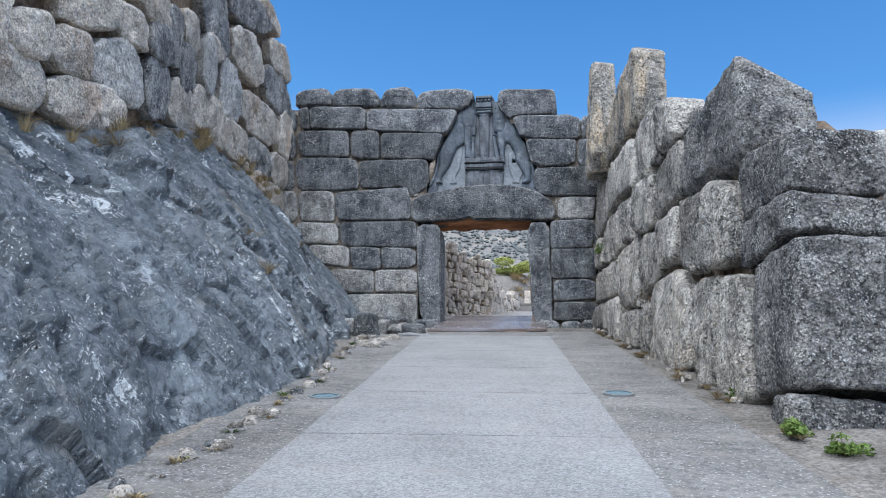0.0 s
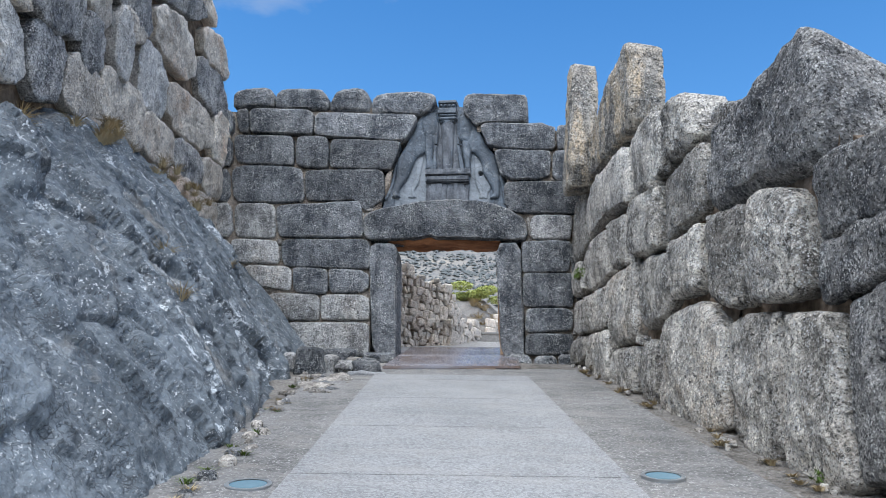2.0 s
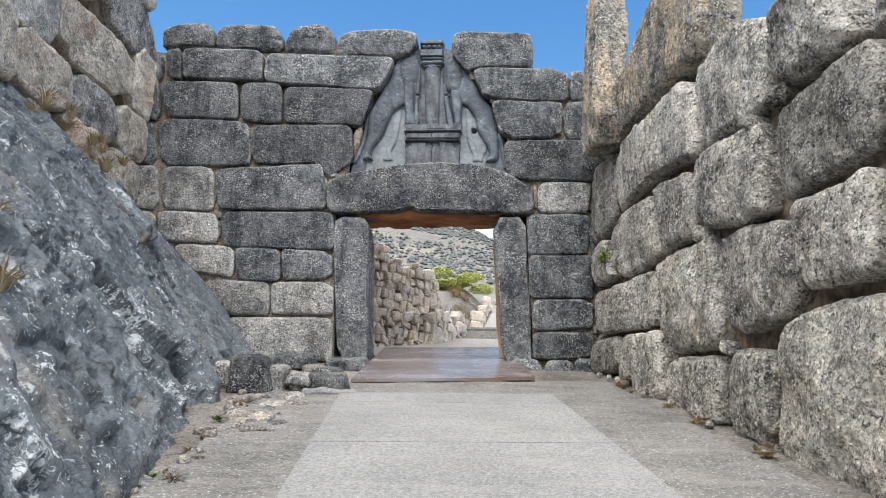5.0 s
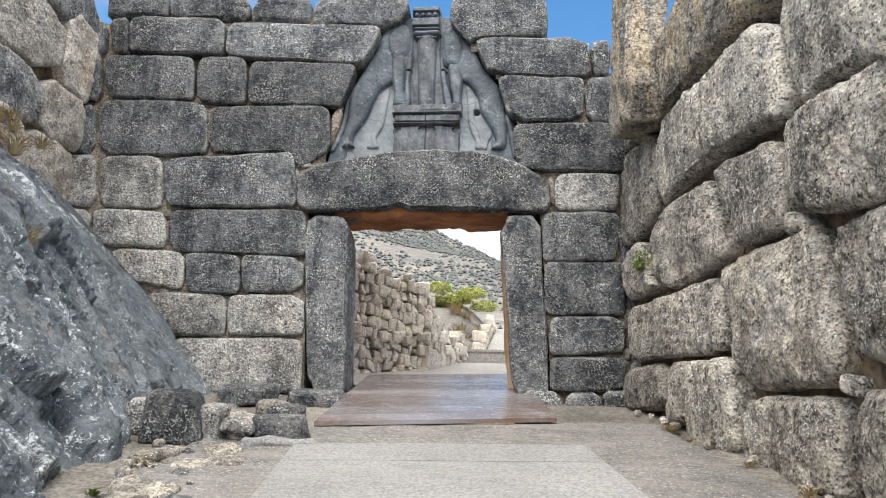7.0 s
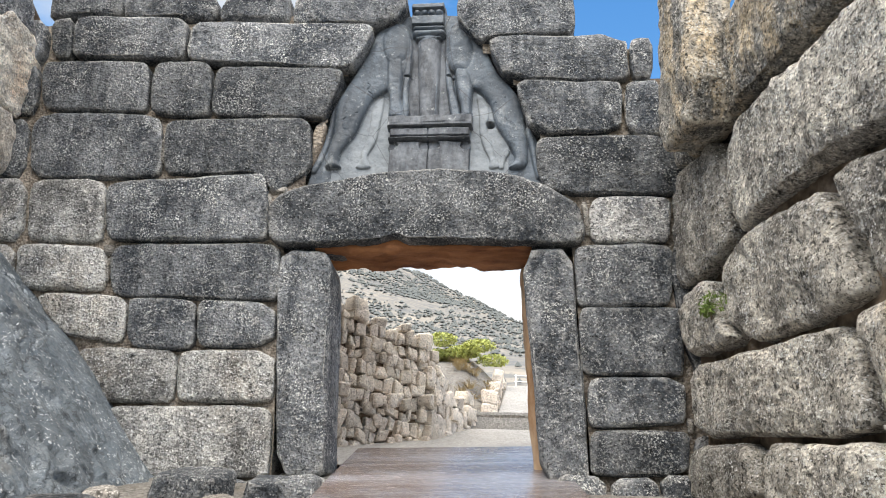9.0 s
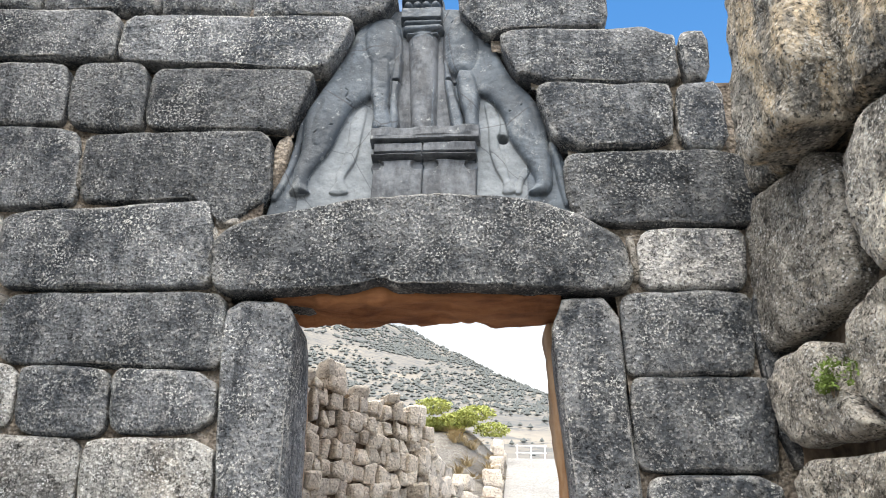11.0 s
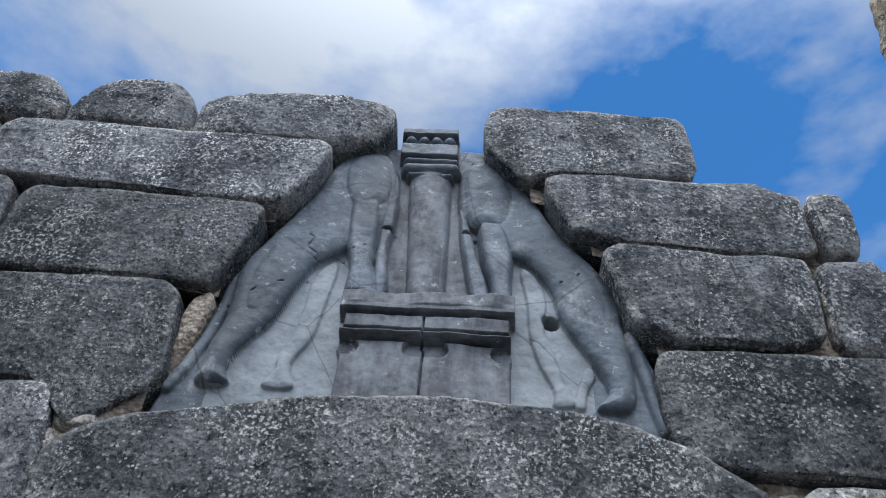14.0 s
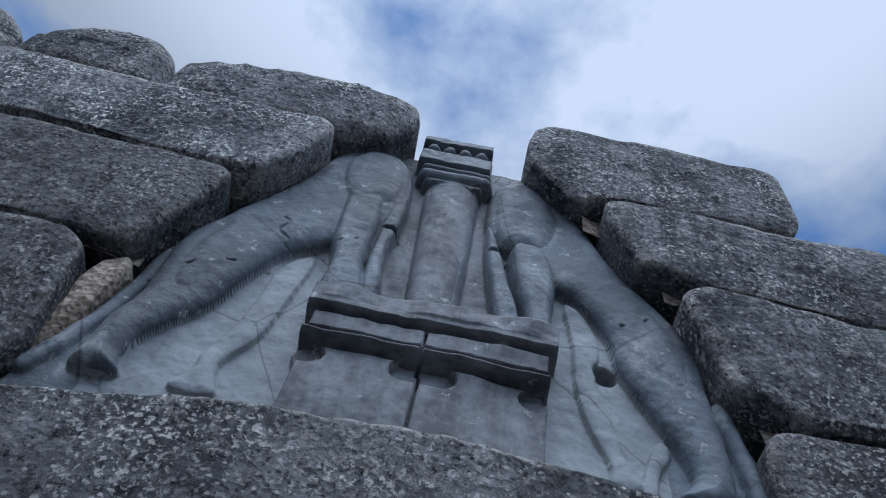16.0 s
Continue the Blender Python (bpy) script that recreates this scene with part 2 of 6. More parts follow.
def _rock():
    m = Nodes("limestone_outcrop", 0.7, 0.4)

    def bedded(along, across, wave):
        """Coordinates drawn out down the slope of the beds."""
        comb = m.t.nodes.new("ShaderNodeCombineXYZ")
        for k, (axis, scale) in enumerate(((DIP, along), (STRIKE, across), (FACE, across))):
            dot = m.t.nodes.new("ShaderNodeVectorMath")
            dot.operation = "DOT_PRODUCT"
            m.put(dot.inputs[0], m.pos)
            dot.inputs[1].default_value = tuple(c * scale for c in axis)
            m.put(comb.inputs[k], m.math("ADD", dot.outputs["Value"], m.math("MULTIPLY", m.noise(1.3, 5, 0.6), wave * (0.3 + k))))
        return comb.outputs["Vector"]

    lay, bent = bedded(0.75, 1.25, 0.7), bedded(0.8, 1.0, 1.0)
    col = m.mix(m.ramp(m.noise(0.9, 6, 0.6, distort=0.4), (0.38, 0.0), (0.62, 1.0)), (0.078, 0.096, 0.112), (0.165, 0.19, 0.21))
    # broken faces of differing tone
    col = m.mix(0.4, col, m.ramp(m.cells(0.9, "Color", bent), (0.1, 0.6), (0.9, 1.4)), "MULTIPLY")
    col = m.mix(0.3, col, m.ramp(m.cells(3.4, "Color", bent), (0.1, 0.6), (0.9, 1.4)), "MULTIPLY")
    col = m.mix(m.ramp(m.noise(2.2, 7, 0.62, distort=0.3), (0.54, 0.0), (0.62, 0.65)), col, (0.055, 0.067, 0.079))
    col = m.mix(0.35, col, m.ramp(m.noise(22, 6, 0.7), (0.35, 0.5), (0.65, 1.5)), "MULTIPLY")
    # white crusts with sharp ragged outlines, in drifts
    drift = m.ramp(m.noise(0.45, 4, 0.55, lay), (0.47, 0.12), (0.58, 1.0))
    for scale, cut, many in ((1.3, 0.59, 0.46), (3.2, 0.615, 0.47), (8.0, 0.625, 0.47)):
        patch = m.math("MULTIPLY", m.ramp(m.noise(scale, 8, 0.66, bent, 0.3), (cut, 0.0), (cut + 0.012, 1.0)), m.ramp(m.noise(11, 6, 0.7), (many - 0.03, 0.0), (many, 1.0)))
        col = m.mix(m.math("MULTIPLY", m.math("MULTIPLY", patch, drift), 0.9), col, (0.66, 0.70, 0.72))
    flecks = m.math("MULTIPLY", m.ramp(m.noise(24, 4, 0.65), (0.60, 0.0), (0.62, 0.9)), m.ramp(m.noise(1.7, 5, 0.6), (0.45, 0.1), (0.6, 1.0)))
    col = m.mix(flecks, col, (0.70, 0.72, 0.73))
    col = m.mix(m.ramp(m.noise(0.7, 6, 0.6), (0.60, 0.0), (0.68, 0.4)), col, (0.30, 0.27, 0.225))
    # thin cracks, broken off here and there
    for vec, scale, wide in ((bent, 1.1, 0.012), (lay, 2.6, 0.016), (bent, 6.0, 0.03)):
        gap = m.cells(scale, "Distance", vec, "DISTANCE_TO_EDGE")
        col = m.mix(m.math("MULTIPLY", m.ramp(gap, (0.0, 1.0), (wide, 0.0)), m.ramp(m.noise(1.6, 5, 0.6), (0.44, 0.0), (0.52, 0.9))), col, (0.03, 0.035, 0.042))
    h = m.math("ADD", m.noise(2.6, 8, 0.6, bent), m.math("MULTIPLY", m.noise(14, 6, 0.68), 0.22))
    for vec, scale, deep in ((bent, 3.4, 0.22), (lay, 8.0, 0.12)):
        h = m.math("ADD", h, m.math("MULTIPLY", m.cells(scale, "Color", vec), deep))
    nrm = m.bump(h, 1.0, 0.13)
    nrm = m.bump(m.noise(50, 4, 0.6), 0.4, 0.01, nrm)
    return m.done(col, nrm, m.ramp(m.noise(5, 4), (0.3, 0.45), (0.7, 0.8)))


def _concrete(name, a, b, grit, speck, strength, soil):
    m = Nodes(name, 0.85, 0.3)
    col = m.mix(m.ramp(m.noise(0.7, 6, 0.6), (0.3, 0.0), (0.7, 1.0)), a, b)
    col = m.mix(0.75, col, m.ramp(m.cells(grit, "Color"), (0.1, 0.55), (0.9, 1.3)), "MULTIPLY")
    col = m.mix(m.ramp(m.noise(grit * 1.6, 3), (0.6, 0.0), (0.66, speck)), col, (0.62, 0.61, 0.58))
    col = m.mix(m.ramp(m.noise(2.2, 8, 0.72), (0.5, 0.0), (0.7, soil)), col, (0.22, 0.205, 0.185))
    runs = m.noise(1.0, 6, 0.6, m.stretched(0.5, 3.0, 1.0, 0, 0, 0.157))
    col = m.mix(m.ramp(runs, (0.5, 0.0), (0.7, 0.35)), col, (0.30, 0.29, 0.275))
    h = m.math("ADD", m.cells(grit), m.noise(6, 6, 0.6))
    return m.done(col, m.bump(h, strength, 0.02))


def _wood():
    m = Nodes("deck_wood", 0.32, 0.6)
    grain = m.noise(6, 8, 0.7, m.stretched(0.8, 9.0, 9.0, 0, 0, -0.31))
    col = m.mix(m.ramp(grain, (0.3, 0.0), (0.7, 1.0)), (0.085, 0.058, 0.048), (0.21, 0.155, 0.13))
    # grey patches tinted blue: the sky's sheen on the boards, put into their colour
    col = m.mix(m.ramp(m.noise(0.9, 5), (0.34, 0.0), (0.58, 0.85)), col, (0.235, 0.23, 0.25))
    col = m.mix(1.0, col, m.ramp(m.chance(), (0.0, 0.75), (1.0, 1.2)), "MULTIPLY")
    return m.done(col, m.bump(grain, 0.3, 0.006), m.ramp(grain, (0.2, 0.16), (0.8, 0.34)))


def _relief():
    m = Nodes("relief_limestone", 0.62, 0.4)
    col = m.mix(m.ramp(m.noise(1.1, 7, 0.6, distort=0.5), (0.38, 0.0), (0.62, 1.0)), (0.044, 0.057, 0.072), (0.135, 0.162, 0.19))
    runs = m.noise(1.5, 6, 0.6, m.stretched(3.5, 3.5, 0.5))
    col = m.mix(m.ramp(runs, (0.46, 0.0), (0.66, 0.8)), col, (0.06, 0.069, 0.079))
    col = m.mix(m.ramp(m.noise(2.2, 7, 0.7), (0.58, 0.0), (0.72, 0.6)), col, (0.40, 0.42, 0.42))
    vein = m.cells(0.9, "Distance", m.stretched(1.0, 1.0, 0.7, 0.2, 0.5, 0.0), "DISTANCE_TO_EDGE")
    col = m.mix(m.ramp(vein, (0.0, 0.8), (0.010, 0.0)), col, (0.04, 0.04, 0.045))
    col = m.mix(m.ramp(m.noise(5.5, 9, 0.75), (0.52, 0.0), (0.60, 0.6)), col, (0.045, 0.054, 0.064))
    col = m.mix(m.ramp(m.noise(11, 7, 0.75), (0.60, 0.0), (0.64, 0.55)), col, (0.36, 0.385, 0.395))
    nrm = m.bump(m.noise(5, 8, 0.62), 0.4, 0.05)
    nrm = m.bump(m.noise(16, 8, 0.65), 0.45, 0.01, nrm)
    return m.done(col, m.bump(m.noise(80, 4), 0.2, 0.004, nrm))


def _relief_back():
    m = Nodes("relief_ground", 0.7, 0.3)
    col = m.mix(m.ramp(m.noise(2.0, 7, 0.65), (0.35, 0.0), (0.65, 1.0)), (0.14, 0.158, 0.173), (0.25, 0.272, 0.288))
    col = m.mix(m.ramp(m.noise(4.5, 9, 0.75), (0.53, 0.0), (0.62, 0.55)), col, (0.13, 0.14, 0.15))
    vein = m.cells(1.4, "Distance", m.stretched(1.0, 1.0, 0.7, 0.2, 0.5, 0.0), "DISTANCE_TO_EDGE")
    col = m.mix(m.ramp(vein, (0.0, 0.7), (0.009, 0.0)), col, (0.06, 0.06, 0.065))
    return m.done(col, m.bump(m.noise(9, 7, 0.6), 0.4, 0.03))


def _soffit():
    m = Nodes("iron_stained_stone", 0.85, 0.2)
    col = m.mix(m.ramp(m.noise(2.2, 7, 0.65, m.stretched(0.5, 1.5, 2.5)), (0.35, 0.0), (0.65, 1.0)), (0.16, 0.062, 0.03), (0.42, 0.19, 0.085))
    return m.done(col, m.bump(m.noise(8, 8, 0.65), 0.7, 0.05))


def _inner():
    m = Nodes("ochre_stone", 0.85, 0.2)
    col = m.mix(m.ramp(m.noise(1.8, 7, 0.65, m.stretched(2.0, 2.0, 0.5)), (0.35, 0.0), (0.65, 1.0)), (0.30, 0.17, 0.09), (0.55, 0.40, 0.27))
    return m.done(col, m.bump(m.noise(10, 8, 0.65), 0.5, 0.03))


def _hill():
    m = Nodes("hillside", 0.95, 0.1)
    col = m.mix(m.ramp(m.noise(0.05, 8, 0.7), (0.38, 0.0), (0.62, 1.0)), (0.16, 0.157, 0.152), (0.285, 0.258, 0.22))
    scrub = m.ramp(m.noise(0.35, 6, 0.7), (0.50, 0.0), (0.56, 1.0))
    # greyed towards blue: distant haze carried in the scrub colour
    col = m.mix(m.math("MULTIPLY", scrub, 0.8), col, (0.125, 0.132, 0.135))
    return m.done(col)


def _grass(name, a, b):
    m = Nodes(name, 0.8, 0.2)
    return m.done(m.mix(m.chance(), m.mix(m.noise(9, 3), a, b), b))


def _ground():
    m = Nodes("gravel_ground", 0.95, 0.15)
    col = m.mix(m.ramp(m.noise(0.8, 7, 0.65), (0.35, 0.0), (0.65, 1.0)), (0.14, 0.13, 0.117), (0.28, 0.263, 0.24))
    col = m.mix(0.8, col, m.ramp(m.cells(30, "Color"), (0.1, 0.5), (0.9, 1.4)), "MULTIPLY")
    col = m.mix(m.ramp(m.noise(3.3, 6, 0.7), (0.52, 0.0), (0.7, 0.55)), col, (0.15, 0.115, 0.085))
    return m.done(col, m.bump(m.math("ADD", m.cells(30), m.noise(9, 7, 0.7)), 0.9, 0.035))


M_EARTH, M_ROCK, M_WOOD, M_RELIEF, M_RELIEF_BACK = _earth(), _rock(), _wood(), _relief(), _relief_back()


def _relief_dark():
    m = Nodes("relief_darker", 0.65, 0.35)
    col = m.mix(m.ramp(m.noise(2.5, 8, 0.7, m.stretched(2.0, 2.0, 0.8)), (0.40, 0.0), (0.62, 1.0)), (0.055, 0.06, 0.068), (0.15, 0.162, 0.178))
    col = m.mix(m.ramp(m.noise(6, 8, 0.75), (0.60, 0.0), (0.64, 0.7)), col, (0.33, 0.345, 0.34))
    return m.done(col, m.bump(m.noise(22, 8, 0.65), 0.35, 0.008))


M_RELIEF_DARK = _relief_dark()
M_SOFFIT, M_INNER, M_HILL, M_GROUND = _soffit(), _inner(), _hill(), _ground()
M_SLAB = _concrete("path_concrete", (0.19, 0.194, 0.197), (0.262, 0.264, 0.265), 45, 0.4, 0.5, 0.3)
M_VERGE = _concrete("pebble_concrete", (0.10, 0.098, 0.095), (0.205, 0.201, 0.195), 24, 0.6, 1.0, 0.75)
M_PALE = _concrete("trodden_lime", (0.28, 0.27, 0.255), (0.36, 0.347, 0.33), 30, 0.3, 0.5, 0.15)
M_DRY = _grass("dry_grass", (0.30, 0.22, 0.12), (0.42, 0.34, 0.2))
M_GREEN = _grass("green_leaves", (0.06, 0.12, 0.03), (0.14, 0.2, 0.05))
M_BUSH = _grass("bush_leaves", (0.29, 0.33, 0.08), (0.50, 0.52, 0.19))
# blue-grey leaves, with the haze of distance mixed into the colour
M_SCRUB = _grass("scrub_leaves", (0.085, 0.098, 0.1), (0.14, 0.15, 0.145))


# ---- mesh helpers ----
def lattice(p, seed):
    """Smooth value noise in -1..1 at the points p (n, 3)."""
    i = np.floor(p).astype(np.int64)
    f = p - i
    f = f * f * (3 - 2 * f)
    total = np.zeros(len(p))
    for dx in (0, 1):
        for dy in (0, 1):
            for dz in (0, 1):
                h = (i[:, 0] + dx) * 374761393 + (i[:, 1] + dy) * 668265263 + (i[:, 2] + dz) * 2147483647 + seed * 974711
                h = (h ^ (h >> 13)) * 1274126177
                h = (h ^ (h >> 16)) & 0xFFFF
                w = np.where(dx, f[:, 0], 1 - f[:, 0]) * np.where(dy, f[:, 1], 1 - f[:, 1]) * np.where(dz, f[:, 2], 1 - f[:, 2])
                total += w * (h / 32767.5 - 1)
    return total


def fbm(p, scale, octaves=4, gain=0.5, seed=0):
    out, a = np.zeros(len(p)), 1.0
    for o in range(octaves):
        out += a * lattice(p * scale * 2 ** o + 17.3 * o, seed + o)
        a *= gain
    return out


def mesh_from(name, verts, faces, mats, smooth=True, index=None):
    me = bpy.data.meshes.new(name)
    verts, faces = np.asarray(verts, dtype=float), np.asarray(faces, dtype=np.int32)
    k = faces.shape[1]
    me.vertices.add(len(verts))
    me.vertices.foreach_set("co", verts.ravel())
    me.loops.add(faces.size)
    me.loops.foreach_set("vertex_index", faces.ravel())
    me.polygons.add(len(faces))
    me.polygons.foreach_set("loop_start", np.arange(0, faces.size, k, dtype=np.int32))
    me.polygons.foreach_set("use_smooth", np.full(len(faces), smooth))
    for m in mats if isinstance(mats, (list, tuple)) else [mats]:
        me.materials.append(m)
    if index is not None:
        me.polygons.foreach_set("material_index", np.asarray(index, dtype=np.int32))
    me.update(calc_edges=True)
    me.validate()
    return me


def part(name, me, parent=None, label=""):
    ob = new(name, me)
    if parent:
        ob.parent = parent
    if label:
        ob["label"] = label
    return ob


def thing(name, me, label, category, kind="", group=""):
    return tagged(new(name, me), label, category, group, kind)


def spaced(length, r, step):
    """Stations along an edge: close together in the rounded corners."""
    r = min(r, length * 0.45)
    a = np.array([0.0, 0.12, 0.3, 0.55, 0.8]) * r
    mid = np.linspace(r, length - r, max(2, int((length - 2 * r) / step) + 1))
    return np.concatenate([a, mid, length - a[::-1]])


def box_lattice(u, v, w):
    """Quads over the outside of a box with the stations u, v, w; returns unit places (n, 3) as station numbers and faces."""
    quads = []

    def sheet(a, b, fixed, axis, flip):
        i, j = np.meshgrid(np.arange(len(a) - 1), np.arange(len(b) - 1), indexing="ij")
        c = []
        for di, dj in ((0, 0), (1, 0), (1, 1), (0, 1)):
            t = np.zeros((i.size, 3), dtype=np.int64)
            o = [k for k in range(3) if k != axis]
            t[:, o[0]], t[:, o[1]], t[:, axis] = (i + di).ravel(), (j + dj).ravel(), fixed
            c.append(t)
        if flip:
            c.reverse()
        quads.append(np.stack(c, 1))

    sheet(u, v, 0, 2, True)
    sheet(u, v, len(w) - 1, 2, False)
    sheet(u, w, 0, 1, False)
    sheet(u, w, len(v) - 1, 1, True)
    sheet(v, w, 0, 0, True)
    sheet(v, w, len(u) - 1, 0, False)
    q = np.concatenate(quads)
    keys, inv = np.unique(q.reshape(-1, 3), axis=0, return_inverse=True)
    return keys, inv.reshape(-1, 4)


def boulder(quad, depth, place, seed, r=0.055, step=0.055, rough=0.016, wobble=0.024, gap=0.012, bulge=0.012, skew=0.0, pillow=0.0, side=1.0):
    """A dressed or rough block. quad: its face's corners (s, z), lower first, lower last, upper last, upper first; depth: into the wall;
    place: turns (s, z, outward) into the world. Returns vertices and faces."""
    q = np.array(quad, dtype=float)
    c = q.mean(0)
    lu = max(0.1, (np.linalg.norm(q[1] - q[0]) + np.linalg.norm(q[2] - q[3])) / 2)
    lv = max(0.1, (np.linalg.norm(q[3] - q[0]) + np.linalg.norm(q[2] - q[1])) / 2)
    q = c + (q - c) * np.array([1 - side * gap / lu * 2, 1 - gap / lv * 2])
    u, v, w = spaced(lu, r, step), spaced(lv, r, step), spaced(depth, r, max(step * 2, 0.12))
    keys, faces = box_lattice(u, v, w)
    p = np.stack([u[keys[:, 0]], v[keys[:, 1]], w[keys[:, 2]]], 1)
    size = np.array([lu, lv, depth])
    rr = min(r, lu * 0.45, lv * 0.45, depth * 0.45)
    inner = np.clip(p, rr, size - rr)
    d = p - inner
    n = d / np.maximum(np.linalg.norm(d, axis=1, keepdims=True), 1e-6)
    p = inner + n * rr * (np.linalg.norm(d, axis=1, keepdims=True) > 1e-6)
    a, b, out = p[:, 0] / lu, p[:, 1] / lv, p[:, 2] - depth
    n[:, 2] = np.where(np.linalg.norm(d, axis=1) < 1e-6, 1.0, n[:, 2])
    s = (1 - a) * (1 - b) * q[0, 0] + a * (1 - b) * q[1, 0] + a * b * q[2, 0] + (1 - a) * b * q[3, 0]
    z = (1 - a) * (1 - b) * q[0, 1] + a * (1 - b) * q[1, 1] + a * b * q[2, 1] + (1 - a) * b * q[3, 1]
    z = z + skew * out
    out = out + bulge * np.sin(np.pi * np.clip(a, 0, 1)) * np.sin(np.pi * np.clip(b, 0, 1)) * (p[:, 2] / depth)
    if pillow:
        out = out - pillow * (np.abs(2 * np.clip(a, 0, 1) - 1) ** 6 + 0.25 * np.abs(2 * np.clip(b, 0, 1) - 1) ** 6) * (p[:, 2] / depth)
    base = np.stack([s, z, out], 1)
    far = base + np.array([seed * 3.1, seed * 1.7, seed * 0.9])
    for k in range(3):
        base[:, k] += wobble * fbm(far, 1.7, 2, 0.5, 40 + k)
    base += n * (rough * fbm(far, 3.2, 3, 0.55, 7))[:, None]
    base[:, 2] += np.minimum(0.012, rough * 0.35) * fbm(far, 12.0, 3, 0.6, 3)
    return place(base), faces


def stone(name, quad, depth, place, mat, parent, seed, label="", **shape):
    v, f = boulder(quad, depth, place, seed, **shape)
    return part(name, mesh_from(name, v, f, mat), parent, label)


def hewn(outline, depth, place, seed, r=0.06, step=0.06, rough=0.014, wobble=0.02, gap=0.006, bulge=0.02, soften=1, ragged=0.012):
    """A block with any outline. outline: corners (s, z) in turn, its first corners may run either way round; depth: into the wall;
    place: turns (s, z, outward) into the world. Rings of vertices run from the middle of the face to the rim and back along the sides."""
    q = np.array(outline, dtype=float)
    if np.sum(q[:, 0] * np.roll(q[:, 1], -1) - np.roll(q[:, 0], -1) * q[:, 1]) < 0:
        q = q[::-1]
    for _ in range(soften):
        nxt = np.roll(q, -1, 0)
        q = np.stack([0.80 * q + 0.20 * nxt, 0.20 * q + 0.80 * nxt], 1).reshape(-1, 2)
    edge = np.linalg.norm(np.roll(q, -1, 0) - q, axis=1)
    run = np.concatenate([[0.0], np.cumsum(edge)])
    n = max(28, int(run[-1] / step))
    at = np.linspace(0, run[-1], n, endpoint=False)
    ring = np.stack([np.interp(at, run, np.append(q[:, k], q[0, k])) for k in (0, 1)], 1)
    mid = (ring.min(0) + ring.max(0)) / 2
    ray = ring - mid
    far = np.linalg.norm(ray, axis=1)
    rag = np.stack([ring[:, 0], ring[:, 1], np.full(n, seed * 0.73)], 1)
    ray *= (1 - (gap + ragged * np.clip(fbm(rag, 3.0, 4, 0.6, 23), -0.6, 1.6)) / far)[:, None]
    rim_r = min(r, far.min() * 0.7)
    k = max(4, int(far.mean() / step))
    inner = np.linspace(0.0, 1 - rim_r / far.mean(), k + 1)[1:]
    rings, outs = [], []
    for f in inner:
        rings.append(mid + ray * f)
        outs.append(np.full(n, bulge * (1 - f ** 3)))
    for a in (0.25, 0.5, 0.72, 0.9, 1.0):
        e = rim_r * (1 - np.sin(a * np.pi / 2)) if a < 1 else 0.0
        rings.append(mid + ray * (1 - np.minimum(e / far, 0.9))[:, None])
        outs.append(np.full(n, -rim_r * (1 - np.cos(a * np.pi / 2))))
    for f in (0.35, 0.7, 1.0):
        rings.append(mid + ray * (1 - 0.03 * f))
        outs.append(np.full(n, -rim_r - (depth - rim_r) * f))
    p = np.concatenate([np.array([[mid[0], mid[1], bulge]])] + [np.column_stack([g, o]) for g, o in zip(rings, outs)] + [np.array([[mid[0], mid[1], -depth]])])
    own = p + np.array([seed * 3.1, seed * 1.7, seed * 0.9])
    p[:, 2] += wobble * fbm(own, 1.3, 2, 0.5, 41) + rough * fbm(own, 3.4, 3, 0.55, 7) + rough * 0.45 * fbm(own, 11.0, 3, 0.6, 3)
    for c in (0, 1):
        p[:, c] += wobble * 0.5 * fbm(own, 1.7, 2, 0.5, 44 + c)
    i, m = np.arange(n), len(rings)
    j = (i + 1) % n
    faces = [np.stack([np.zeros(n, int), 1 + i, 1 + j, 1 + j], 1)]
    for t in range(m - 1):
        a, b = 1 + t * n, 1 + (t + 1) * n
        faces.append(np.stack([a + i, b + i, b + j, a + j], 1))
    last = 1 + (m - 1) * n
    faces.append(np.stack([last + i, np.full(n, 1 + m * n), last + j, last + j], 1))
    return place(p), np.concatenate(faces)


def poly_mesh(name, verts, faces, mat):
    """A smooth mesh from quads, in which a repeated last corner stands for a triangle."""
    me = bpy.data.meshes.new(name)
    me.from_pydata([tuple(v) for v in verts], [], [tuple(f[:3]) if f[2] == f[3] else tuple(f) for f in faces.tolist()])
    me.polygons.foreach_set("use_smooth", np.full(len(faces), True))
    me.materials.append(mat)
    return me


def block(name, outline, depth, place, mat, parent, seed, label="", **shape):
    v, f = hewn(outline, depth, place, seed, **shape)
    return part(name, poly_mesh(name, v, f, mat), parent, label)


def slab_box(name, lo, hi, mat, bevel=0.0):
    bm = bmesh.new()
    bmesh.ops.create_cube(bm, size=1)
    for v in bm.verts:
        v.co = Vector([(a + b) / 2 + c * (b - a) for a, b, c in zip(lo, hi, v.co)])
    if bevel:
        bmesh.ops.bevel(bm, geom=bm.edges[:], offset=bevel, segments=2, affect="EDGES")
    me = bpy.data.meshes.new(name)
    bm.to_mesh(me)
    bm.free()
    me.materials.append(mat)
    return me


# ---- ground, ramp ----
GRADE = 0.233


def ramp_z(y):
    return GRADE * (y - 26.5)


def path_x(y):
    return 0.85 - 0.157 * (y - 26.5)


